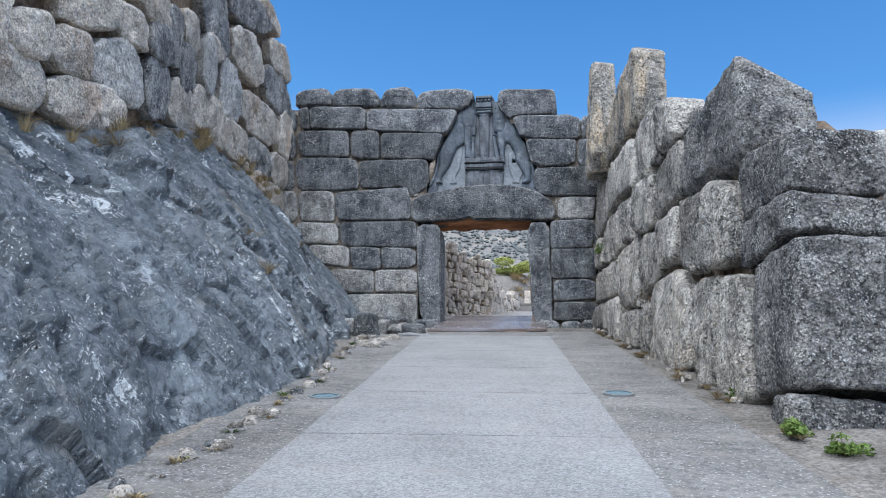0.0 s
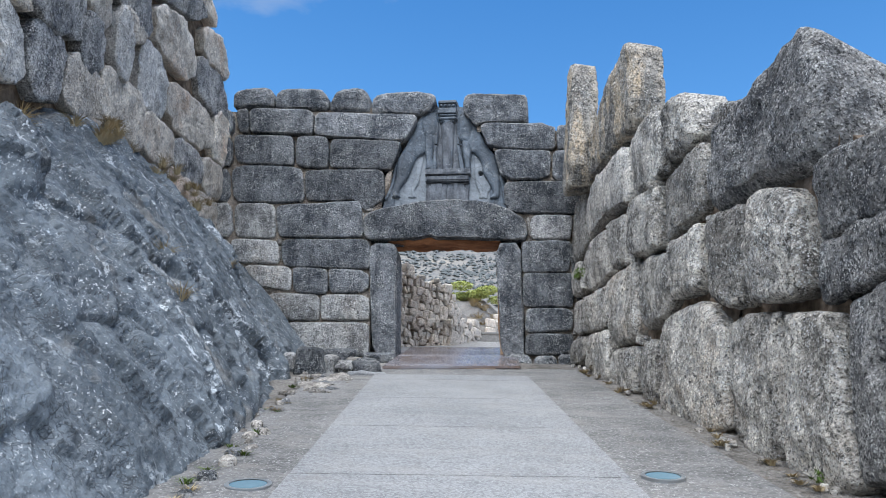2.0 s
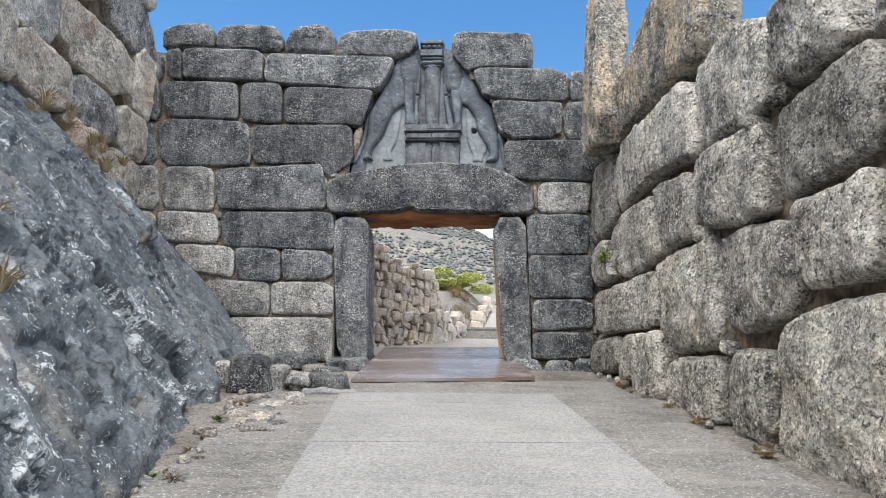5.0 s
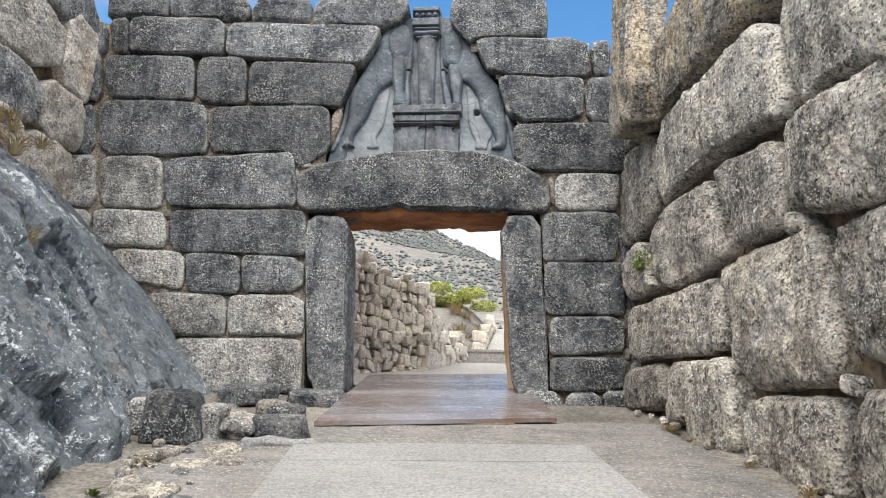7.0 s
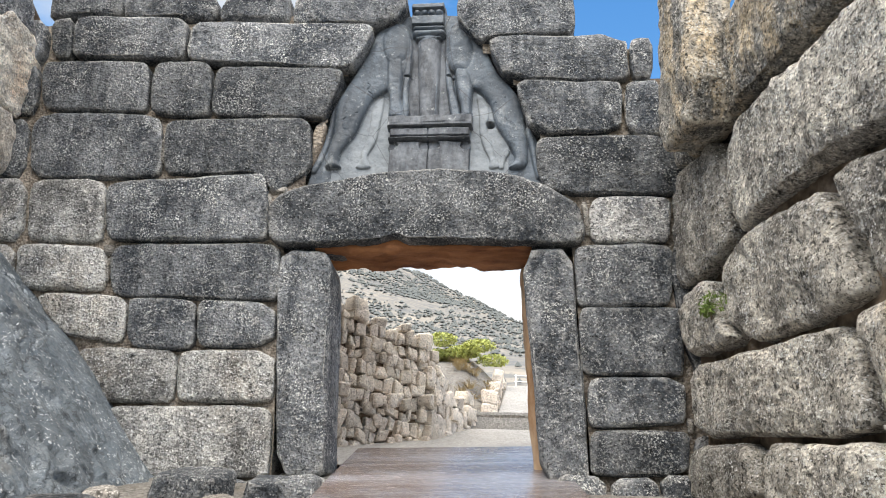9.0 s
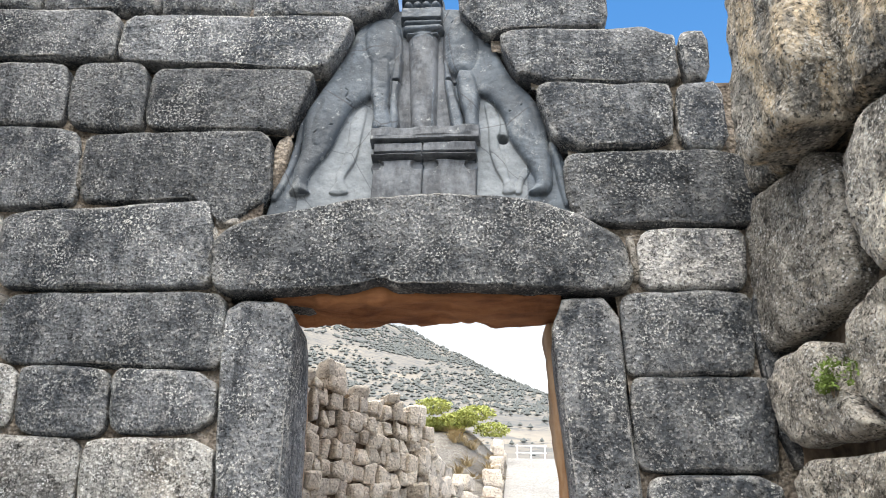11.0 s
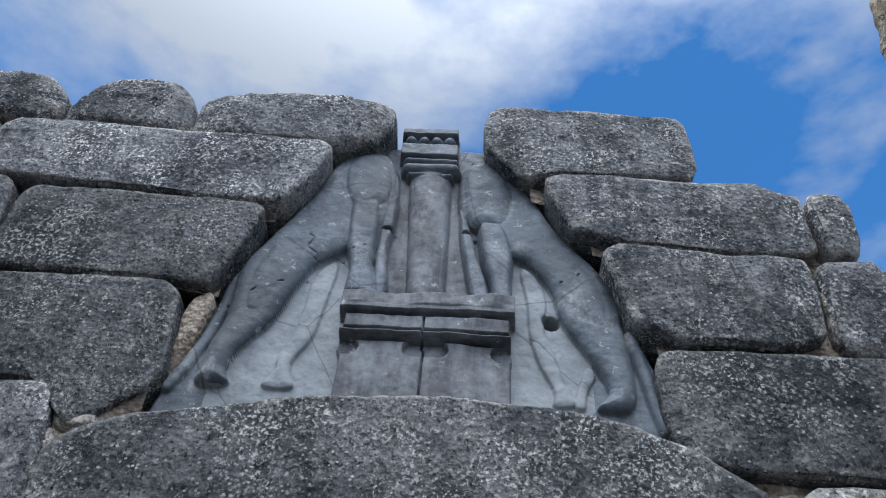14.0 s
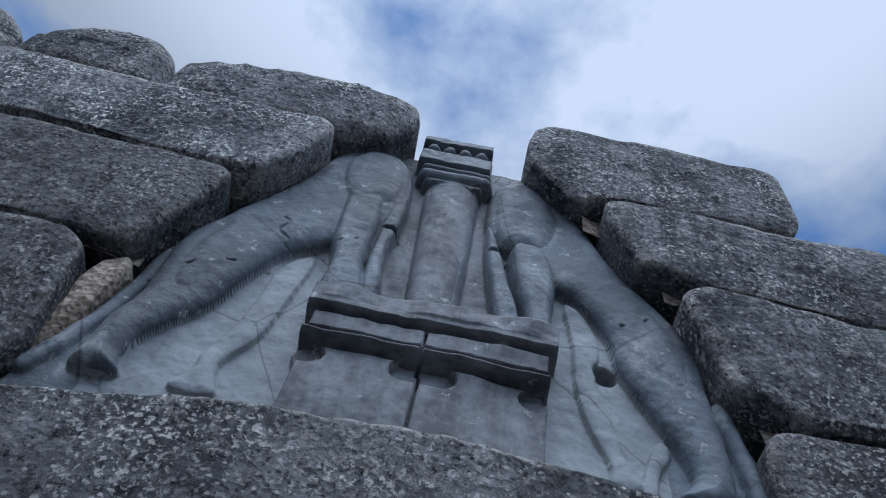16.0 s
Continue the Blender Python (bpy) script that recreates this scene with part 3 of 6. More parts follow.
def ground_z(x, y):
    """The ramp, the slope inside the gate, and the country falling away round it."""
    z = ramp_z(np.clip(y, -6, 36.8)) + np.clip((y - 37.0) / 1.2, 0, 1) * 0.55 + np.clip(y - 38.2, 0, 6.8) * 0.29 + np.clip(y - 45, 0, 30) * 0.05
    z = z + 0.95 * np.clip((0.7 - x) / 1.0, 0, 1) * np.clip((y - 36.8) / 5, 0, 1)
    off = np.clip(np.abs(x - 1) - 14, 0, 400)
    return z - off * 0.05


gx = np.concatenate([np.linspace(-3000, -40, 14), np.linspace(-30, -10, 8), np.linspace(-9, 12, 90), np.linspace(13, 40, 8), np.linspace(60, 3000, 14)])
gy = np.concatenate([np.linspace(-3000, -30, 12), np.linspace(-20, 6, 12), np.linspace(7, 40, 150), np.linspace(42, 80, 20), np.linspace(120, 3000, 12)])
GX, GY = np.meshgrid(gx, gy, indexing="ij")
gp = np.stack([GX.ravel(), GY.ravel(), np.zeros(GX.size)], 1)
gp[:, 2] = ground_z(gp[:, 0], gp[:, 1]) - 0.05 + 0.035 * fbm(gp, 0.9, 4, 0.5, 5)
gi = np.arange(GX.size).reshape(GX.shape)
gf = np.stack([gi[:-1, :-1], gi[1:, :-1], gi[1:, 1:], gi[:-1, 1:]], -1).reshape(-1, 4)
thing("ground", mesh_from("ground", gp, gf, M_GROUND), "pale stony gravel ground rising to the gate", "ground", "structure")


def strip(name, y0, y1, left, right, lift, mat, step=0.25, across=10, rough=0.004, thick=0.15):
    """A sheet of paving on the ramp between two side lines, with a skirt."""
    ys = np.linspace(y0, y1, max(2, int((y1 - y0) / step) + 1))
    t = np.linspace(0, 1, across)
    Y, T = np.meshgrid(ys, t, indexing="ij")
    L, R = left(Y), right(Y)
    X = L + (R - L) * T
    Y = Y + (X - path_x(Y)) * 0.157
    P = np.stack([X.ravel(), Y.ravel(), ramp_z(Y).ravel() + lift], 1)
    P[:, 2] += rough * fbm(P, 2.5, 3, 0.5, 9)
    g = np.arange(Y.size).reshape(Y.shape)
    F = np.stack([g[:-1, :-1], g[:-1, 1:], g[1:, 1:], g[1:, :-1]], -1).reshape(-1, 4)
    rim = np.concatenate([g[0, :], g[1:, -1], g[-1, ::-1][1:], g[::-1, 0][1:-1]])
    low = P[rim] - np.array([0, 0, thick])
    n0 = len(P)
    k = np.arange(len(rim))
    S = np.stack([rim, n0 + k, n0 + (k + 1) % len(rim), rim[(k + 1) % len(rim)]], 1)
    return mesh_from(name, np.concatenate([P, low]), np.concatenate([F, S]), mat, smooth=False)


pavement = thing("pavement", strip("pavement", -4.0, 27.3, lambda y: path_x(y) - 2.65, lambda y: path_x(y) + 2.85, 0.0, M_VERGE, 0.12, 50, 0.012),
                 "grey pebble-dashed concrete ramp beside the walking strip", "pavement", "structure")
walkway = thing("road", strip("road", -4.0, 25.45, lambda y: path_x(y) - 1.50, lambda y: path_x(y) + 1.52, 0.012, M_EARTH, 0.5, 6, 0.0, 0.05),
                "smooth pale concrete walking strip cast in bays", "path", "structure")
SLAB = 2.6
for k in range(12):
    y0 = -3.9 + k * SLAB
    part("concrete_bay", strip("concrete_bay", y0 + 0.015, min(y0 + SLAB - 0.015, 25.6), lambda y: path_x(y) - 1.55, lambda y: path_x(y) + 1.57, 0.02, M_SLAB, 0.3, 8, 0.004), walkway)


# ---- gate wall ----
LEAN_X = 0.065      # the joints of the gate wall lean this much


def north(p):
    return np.stack([p[:, 0] - LEAN_X * (p[:, 1] - 4.0), 30.0 - p[:, 2], p[:, 1]], 1)


wall_north = thing("wall_north", slab_box("wall_north", (-7.6, 30.55, -0.5), (-2.2, 31.3, 8.1), M_EARTH),
                   "cyclopean gate wall of dark grey conglomerate blocks", "stone wall", "structure")
part("wall_core", slab_box("wall_core", (2.0, 30.55, -0.5), (5.2, 31.3, 7.1), M_EARTH), wall_north)
part("wall_core", slab_box("wall_core", (-2.2, 30.75, 4.6), (2.0, 31.25, 6.4), M_EARTH), wall_north)
part("wall_core", slab_box("wall_core", (-3.0, 30.75, 6.4), (-1.2, 31.25, 8.1), M_EARTH), wall_north)
part("wall_core", slab_box("wall_core", (1.2, 30.75, 6.4), (3.0, 31.25, 7.3), M_EARTH), wall_north)


def gate_block(outline, seed, mat=None, back=0.0, rise=0.0, **shape):
    """A squared block of the gate wall by its corners."""
    rnd = random.Random(seed)
    o = back + rnd.uniform(-0.02, 0.025)
    sh = dict(r=0.05, step=0.055, bulge=0.025)
    sh.update(shape)
    block("stone_block", outline, 0.9 + rnd.uniform(0, 0.2), lambda p: north(p - np.array([0, -rise, o])), mat or M_GATE, wall_north, seed, **sh)


gate_block([(-4.52, 1.61), (-4.31, 1.71), (-2.24, 1.74), (-2.11, 1.62), (-2.1, 0.86), (-2.19, 0.78), (-3.81, 0.74), (-4.02, 0.8), (-4.2, 1.12)], 12, M_GATE_PALE)
gate_block([(-5.06, 2.4), (-4.9, 2.52), (-3.67, 2.51), (-3.53, 2.38), (-3.51, 1.82), (-3.62, 1.74), (-4.67, 1.74), (-4.87, 1.92)], 13, M_GATE_PALE)
gate_block([(-3.51, 2.43), (-3.29, 2.5), (-2.11, 2.51), (-2.08, 1.89), (-2.16, 1.76), (-3.41, 1.76), (-3.49, 1.86)], 14, M_GATE_PALE)
gate_block([(-5.83, 3.24), (-5.61, 3.34), (-4.52, 3.3), (-4.38, 3.16), (-4.36, 2.7), (-4.44, 2.58), (-5.04, 2.65), (-5.32, 2.69)], 15, M_GATE_PALE)
gate_block([(-4.37, 3.21), (-4.21, 3.27), (-3.38, 3.24), (-3.32, 3.13), (-3.29, 2.63), (-3.41, 2.49), (-4.18, 2.51), (-4.31, 2.66)], 16)
gate_block([(-3.3, 3.17), (-3.18, 3.25), (-2.14, 3.2), (-2.09, 2.56), (-3.12, 2.52), (-3.26, 2.63)], 17)
gate_block([(-6.24, 4.04), (-6.05, 4.11), (-4.89, 4.07), (-4.79, 3.9), (-4.75, 3.46), (-4.85, 3.36), (-5.99, 3.37), (-6.17, 3.6)], 18, M_GATE_PALE)
gate_block([(-4.74, 3.99), (-4.54, 4.12), (-2.22, 4.11), (-2.1, 4.0), (-2.1, 3.3), (-2.23, 3.22), (-4.49, 3.27), (-4.64, 3.37)], 19)
gate_block([(-6.24, 5.13), (-5.98, 5.22), (-5.07, 5.19), (-4.96, 5.02), (-4.88, 4.21), (-5.04, 4.11), (-6.01, 4.13), (-6.14, 4.31)], 20, M_GATE_PALE)
gate_block([(-4.93, 5.02), (-4.75, 5.14), (-2.47, 5.27), (-2.35, 5.14), (-2.28, 4.25), (-2.41, 4.14), (-4.73, 4.14), (-4.86, 4.31)], 21)
gate_block([(-6.38, 6.18), (-6.2, 6.39), (-5.23, 6.4), (-4.27, 6.3), (-4.15, 6.14), (-4.09, 5.29), (-4.21, 5.22), (-6.08, 5.2), (-6.29, 5.42)], 22)
gate_block([(-4.12, 6.14), (-3.94, 6.24), (-1.9, 6.22), (-1.72, 6.09), (-1.7, 5.32), (-2.22, 4.92), (-2.32, 4.99), (-2.35, 5.25), (-3.94, 5.24), (-4.07, 5.4)], 23)
gate_block([(-6.37, 7.32), (-6.2, 7.39), (-4.57, 7.34), (-4.48, 7.18), (-4.43, 6.44), (-4.52, 6.37), (-6.11, 6.42), (-6.26, 6.59)], 24)
gate_block([(-4.42, 7.17), (-4.29, 7.32), (-3.51, 7.29), (-3.4, 7.15), (-3.37, 6.42), (-3.43, 6.26), (-4.24, 6.3), (-4.4, 6.44)], 25)
gate_block([(-3.37, 7.09), (-3.23, 7.22), (-1.35, 7.11), (-1.23, 7.03), (-1.48, 6.28), (-1.57, 6.19), (-3.26, 6.26), (-3.39, 6.42)], 26)
gate_block([(-6.37, 8.22), (-5.93, 8.26), (-5.86, 7.46), (-6.23, 7.47)], 27)
gate_block([(-5.91, 8.17), (-5.74, 8.25), (-4.04, 8.17), (-3.87, 8.01), (-3.87, 7.42), (-4.02, 7.33), (-5.79, 7.44), (-5.86, 7.54)], 28)
gate_block([(-3.86, 7.89), (-3.69, 8.09), (-0.88, 7.94), (-0.73, 7.84), (-1.05, 7.17), (-1.26, 7.09), (-3.73, 7.3), (-3.87, 7.43)], 29)
gate_block([(1.07, 7.51), (1.28, 7.63), (3.25, 7.58), (3.21, 6.84), (3.08, 6.74), (1.33, 6.82)], 30)
gate_block([(3.26, 7.44), (3.37, 7.51), (3.63, 7.5), (3.57, 6.78), (3.24, 6.76)], 31)
gate_block([(1.46, 6.7), (1.64, 6.8), (3.04, 6.73), (3.09, 6.56), (3.0, 5.84), (1.67, 5.84)], 32)
gate_block([(3.11, 6.66), (3.25, 6.76), (3.65, 6.75), (3.61, 5.81), (3.06, 5.84)], 33)
gate_block([(1.71, 5.73), (1.89, 5.83), (3.63, 5.8), (3.89, 5.55), (3.82, 4.92), (3.6, 4.83), (1.83, 4.87), (1.72, 5.19)], 34)
gate_block([(2.41, 4.72), (2.58, 4.84), (3.48, 4.83), (3.57, 4.72), (3.48, 4.16), (3.35, 4.1), (2.48, 4.11), (2.35, 4.25)], 35, M_LEFT_DARK)
gate_block([(2.14, 4.0), (2.27, 4.09), (3.43, 4.09), (3.5, 3.96), (3.4, 3.25), (3.25, 3.18), (2.16, 3.17), (2.09, 3.28)], 36)
gate_block([(2.13, 3.13), (2.28, 3.19), (3.53, 3.19), (3.55, 3.06), (3.44, 2.27), (3.37, 2.23), (2.16, 2.23), (2.07, 2.37)], 37)
gate_block([(2.17, 2.15), (2.31, 2.21), (3.41, 2.23), (3.38, 1.65), (3.22, 1.6), (2.18, 1.53), (2.11, 1.66)], 38)
gate_block([(2.12, 1.45), (2.21, 1.53), (3.33, 1.54), (3.39, 1.45), (3.3, 0.96), (2.16, 0.94), (2.08, 1.02)], 39)
gate_block([(-6.51, 8.83), (-6.01, 9.01), (-5.34, 8.99), (-5.19, 8.7), (-5.24, 8.29), (-6.51, 8.25)], 40, back=0.10, r=0.12, bulge=0.05, rough=0.022, rise=0.03)
gate_block([(-5.19, 8.73), (-4.96, 8.93), (-3.74, 8.91), (-3.49, 8.65), (-3.45, 8.29), (-3.59, 8.13), (-5.11, 8.21)], 41, back=0.10, r=0.12, bulge=0.05, rough=0.022, rise=0.03)
gate_block([(-3.45, 8.4), (-3.21, 8.87), (-2.44, 8.89), (-2.19, 8.62), (-2.15, 8.19), (-2.24, 8.05), (-3.41, 8.11)], 42, back=0.10, r=0.12, bulge=0.05, rough=0.022, rise=0.03)
gate_block([(-2.15, 7.97), (-2.14, 8.42), (-1.96, 8.67), (-0.85, 8.73), (-0.23, 8.61), (-0.19, 8.4), (-0.39, 8.04), (-0.73, 7.89), (-1.5, 7.94)], 43, back=0.10, r=0.12, bulge=0.05, rough=0.022, rise=0.03)
gate_block([(0.61, 7.95), (0.59, 8.2), (0.67, 8.51), (0.99, 8.58), (2.43, 8.51), (2.51, 8.36), (2.47, 7.65), (2.11, 7.63), (1.2, 7.61), (0.94, 7.54)], 44, back=0.04, rise=0.01)
gate_block([(2.94, 0.98), (3.41, 0.98), (3.41, 0.61), (2.94, 0.59)], 45, back=-0.12)
gate_block([(2.34, 0.93), (2.91, 0.96), (2.93, 0.59), (2.29, 0.54)], 46, back=-0.12)
gate_block([(1.64, 0.97), (2.29, 0.93), (2.26, 0.49), (1.69, 0.49)], 47, back=-0.12)
gate_block([(-3.36, 0.77), (-2.29, 0.77), (-2.24, 0.44), (-3.41, 0.44)], 48, back=-0.12)
gate_block([(-2.21, 0.81), (-1.34, 0.87), (-1.29, 0.47), (-2.21, 0.44)], 49, back=-0.12)
gate_block([(-4.51, 0.73), (-3.44, 0.71), (-3.41, 0.39), (-4.51, 0.39)], 50, back=-0.12)
gate_block([(-6.91, 5.21), (-6.29, 5.21), (-6.19, 4.14), (-6.91, 4.14)], 51, M_GATE_PALE)
gate_block([(-6.91, 3.31), (-5.9, 3.31), (-5.39, 2.59), (-6.91, 2.49)], 52, M_GATE_PALE)
gate_block([(-6.91, 2.46), (-5.09, 2.46), (-4.94, 1.79), (-6.91, 1.69)], 53, M_GATE_PALE)
gate_block([(-6.91, 1.71), (-4.59, 1.69), (-4.29, 0.79), (-6.91, 0.59)], 54)
gate_block([(-6.91, 4.11), (-6.29, 4.11), (-6.21, 3.39), (-6.91, 3.39)], 55, M_GATE_PALE)
gate_block([(-6.91, 6.31), (-6.44, 6.31), (-6.34, 5.24), (-6.91, 5.24)], 56)
gate_block([(-6.96, 8.21), (-6.44, 8.21), (-6.39, 7.39), (-6.96, 7.39)], 57)
gate_block([(-6.96, 7.36), (-6.44, 7.36), (-6.34, 6.39), (-6.96, 6.39)], 58)
gate_block([(3.62, 1.51), (3.96, 1.51), (3.96, 0.79), (3.44, 0.79), (3.41, 1.46)], 59)
gate_block([(3.41, 4.06), (3.96, 4.06), (3.96, 2.29), (3.49, 2.29)], 60)
# small packing stones in the gaps
for s, z, w, h in ((-2.36, 4.7, 0.14, 0.5), (2.35, 4.5, 0.1, 0.55), (3.2, 6.95, 0.1, 0.2), (3.1, 6.2, 0.08, 0.5), (-4.08, 5.75, 0.1, 0.6), (-4.93, 4.6, 0.12, 0.5), (-4.78, 4.02, 0.2, 0.2),
                   (-2.2, 5.0, 0.3, 0.14), (3.42, 1.6, 0.1, 0.2), (-4.76, 3.7, 0.1, 0.4), (3.5, 1.1, 0.14, 0.3)):
    block("packing_stone", [(s - w / 2, z - h / 2), (s + w / 2, z - h / 2), (s + w / 2, z + h / 2), (s - w / 2, z + h / 2)], 0.4,
          lambda p: north(p - np.array([0, 0, 0.07])), M_DEBRIS, wall_north, int(100 * (s + z)), r=0.04, step=0.05)


block("packing_stone", [(-1.74, 5.35), (-1.74, 6.1), (-1.5, 6.25), (-1.56, 5.7)], 0.3, lambda p: north(p - np.array([0, 0, 0.14])), M_JOINT, wall_north, 7, "pale mortar beside the carved slab", r=0.03)


def joint_fill(name, outline, back, mat, place, parent, label):
    """Earth and small grit in the joints, a little behind the faces of the blocks."""
    (s0, z0), (s1, z1) = outline
    us, vs = np.linspace(s0, s1, int((s1 - s0) / 0.06) + 2), np.linspace(z0, z1, int((z1 - z0) / 0.06) + 2)
    U, V = np.meshgrid(us, vs, indexing="ij")
    p = np.stack([U.ravel(), V.ravel(), np.full(U.size, -back)], 1)
    p[:, 2] += 0.035 * fbm(p, 4.0, 4, 0.6, 51) + 0.04 * fbm(p, 0.8, 2, 0.5, 52)
    g = np.arange(U.size).reshape(U.shape)
    f = np.stack([g[:-1, :-1], g[1:, :-1], g[1:, 1:], g[:-1, 1:]], -1).reshape(-1, 4)
    return part(name, mesh_from(name, place(p), f, mat), parent, label)


for span, deep in ((((-6.9, 0.4), (-2.1, 4.9)), 0.13), (((-6.9, 4.9), (-1.8, 6.2)), 0.13), (((-6.9, 6.2), (-1.5, 7.1)), 0.16), (((-6.9, 7.1), (-1.2, 8.25)), 0.24),
                   (((2.12, 0.5), (3.9, 4.8)), 0.15), (((1.8, 4.8), (3.9, 6.8)), 0.16), (((1.45, 6.8), (3.5, 7.4)), 0.16), (((1.0, 7.4), (2.4, 8.2)), 0.2)):
    joint_fill("joint_earth", span, deep, M_JOINT, north, wall_north, "pale earth packed in the joints")


def jamb(outline, seed):
    block("door_jamb", outline, 0.75, lambda p: north(p + np.array([0, 0, 0.03])), M_GATE, wall_north, seed, "dark upright gate jamb with rounded edges", r=0.10, rough=0.012, bulge=0.015, step=0.05)


jamb([(-2.13, 3.88), (-1.91, 4.02), (-1.47, 4.02), (-1.31, 3.79), (-1.34, 2.49), (-1.35, 1.12), (-1.37, 0.8), (-2.0, 0.8), (-2.09, 2.14)], 31)
jamb([(1.4, 4.02), (2.11, 4.05), (2.1, 2.86), (2.11, 1.82), (2.07, 1.06), (2.06, 0.8), (1.47, 0.8), (1.43, 2.36)], 32)
block("lintel", [(-2.3, 4.72), (-2.1, 4.89), (-1.3, 5.09), (-0.6, 5.22), (-0.05, 5.28), (0.5, 5.28), (1.0, 5.22), (1.76, 5.03), (2.2, 4.72), (2.3, 4.6), (2.32, 4.22), (2.19, 4.06), (1.12, 4.09), (0.28, 4.1), (-0.15, 4.08), (-0.41, 4.19), (-0.6, 4.13), (-0.93, 4.08), (-1.6, 4.05), (-2.2, 4.06), (-2.32, 4.3)], 1.05,
      lambda p: north(p + np.array([0, 0, 0.10])), M_GATE, wall_north, 33, "huge dark lintel stone, thicker in the middle, chipped below", r=0.09, rough=0.016, wobble=0.012, step=0.045, bulge=0.01, ragged=0.022)
stone("lintel_soffit", [(-1.62, 4.03), (1.60, 4.03), (1.60, 4.4), (-1.62, 4.4)], 0.92, lambda p: north(p - np.array([0, 0, 0.10])), M_SOFFIT, wall_north, 34,
      "rust-stained underside of the lintel", r=0.05, rough=0.05, step=0.06)
for s0, s1, seed in ((-2.05, -1.49, 35), (1.36, 2.0, 36)):
    stone("inner_jamb", [(s0, 0.9), (s1, 0.9), (s1, 4.03), (s0, 4.03)], 0.62, lambda p: north(p - np.array([0, 0, 0.74])), M_INNER, wall_north, seed,
          "ochre inner face of the gate passage", r=0.06, rough=0.02)


# ---- carved relief over the lintel ----
def carve(x, z):
    """How far the carving stands out at (x, z), and where it is figure rather than ground."""
    out = np.zeros_like(x)

    def limb(x0, z0, r0, x1, z1, r1, h, flat=0.5):
        nonlocal out
        dx, dz = x1 - x0, z1 - z0
        t = np.clip(((x - x0) * dx + (z - z0) * dz) / (dx * dx + dz * dz), 0, 1)
        d = np.hypot(x - x0 - t * dx, z - z0 - t * dz) / (r0 + (r1 - r0) * t)
        out = np.maximum(out, np.where(d < 1, h * np.clip(1 - d * d, 0, 1) ** flat, 0))

    def bar(x0, x1, z0, z1, h, soft=0.012):
        nonlocal out
        d = np.minimum(np.minimum(x - x0, x1 - x), np.minimum(z - z0, z1 - z))
        out = np.where(d > 0, np.maximum(out, h * np.clip(d / soft, 0, 1) ** 0.5), out)

    def shape(points, height, width):
        """A raised figure with a rounded rim; its outline is softened by cutting the corners twice."""
        nonlocal out
        q = np.array(points, dtype=float)
        for _ in range(2):
            nxt = np.roll(q, -1, 0)
            q = np.stack([0.78 * q + 0.22 * nxt, 0.22 * q + 0.78 * nxt], 1).reshape(-1, 2)
        within, near = np.zeros(x.shape, bool), np.full(x.shape, 9.0)
        for (ax, az), (bx, bz) in zip(q, np.roll(q, -1, 0)):
            dx, dz = bx - ax, bz - az
            t = np.clip(((x - ax) * dx + (z - az) * dz) / (dx * dx + dz * dz + 1e-12), 0, 1)
            near = np.minimum(near, np.hypot(x - ax - t * dx, z - az - t * dz))
            if abs(dz) > 1e-9:
                within ^= ((az > z) != (bz > z)) & (x < (z - az) / dz * dx + ax)
        rim = np.clip(near / width, 0, 1)
        out = np.where(within, np.maximum(out, height * np.sqrt(np.clip(1 - (1 - rim) ** 2, 0, 1)) + 0.02), out)

    def ridge(points, r, h):
        for (ax, az), (bx, bz) in zip(points, points[1:]):
            limb(ax, az, r, bx, bz, r, h)

    # two beasts rearing, forelegs on the altar
    shape([(-0.76, 6.73), (-0.96, 6.55), (-0.97, 6.1), (-1.0, 5.86), (-1.07, 5.67), (-1.05, 5.53), (-1.16, 5.38), (-0.87, 5.37), (-0.95, 5.53), (-0.96, 5.64), (-0.84, 5.85), (-0.81, 6.2)], 0.022, 0.06)
    ridge([(-1.60, 6.54), (-1.58, 6.17), (-1.63, 5.77), (-1.70, 5.52), (-1.78, 5.35)], 0.05, 0.05)
    shape([(-0.68, 8.17), (-0.52, 8.12), (-0.42, 7.92), (-0.37, 7.54), (-0.41, 7.12), (-0.76, 6.77), (-0.97, 6.63), (-1.06, 6.36), (-1.16, 6.01), (-1.30, 5.77), (-1.37, 5.65), (-1.39, 5.49), (-1.33, 5.37), (-1.62, 5.37),
           (-1.57, 5.54), (-1.58, 5.73), (-1.53, 5.92), (-1.54, 6.22), (-1.56, 6.54), (-1.35, 6.98), (-1.12, 7.54), (-1.01, 7.98), (-0.82, 8.18)], 0.10, 0.13)
    shape([(-1.52, 6.40), (-1.36, 6.90), (-1.12, 6.75), (-1.10, 6.30), (-1.22, 5.95), (-1.46, 5.95)], 0.125, 0.22)
    shape([(-0.96, 7.75), (-0.82, 8.12), (-0.54, 8.07), (-0.41, 7.73), (-0.42, 7.29), (-0.78, 7.2)], 0.14, 0.16)
    shape([(-0.80, 7.49), (-0.52, 7.54), (-0.48, 7.0), (-0.49, 6.61), (-0.44, 6.40), (-0.40, 6.22), (-0.70, 6.22), (-0.67, 6.56), (-0.75, 6.84)], 0.135, 0.07)
    shape([(-0.50, 7.3), (-0.37, 7.6), (-0.36, 7.17), (-0.40, 6.72), (-0.34, 6.40), (-0.36, 6.22), (-0.44, 6.22), (-0.48, 6.5)], 0.105, 0.04)
    shape([(0.67, 6.76), (0.85, 6.56), (0.90, 6.3), (0.85, 6.05), (0.96, 5.76), (1.0, 5.53), (1.1, 5.37), (0.9, 5.34), (0.94, 5.48), (0.82, 5.72), (0.75, 6.0), (0.75, 6.3)], 0.022, 0.06)
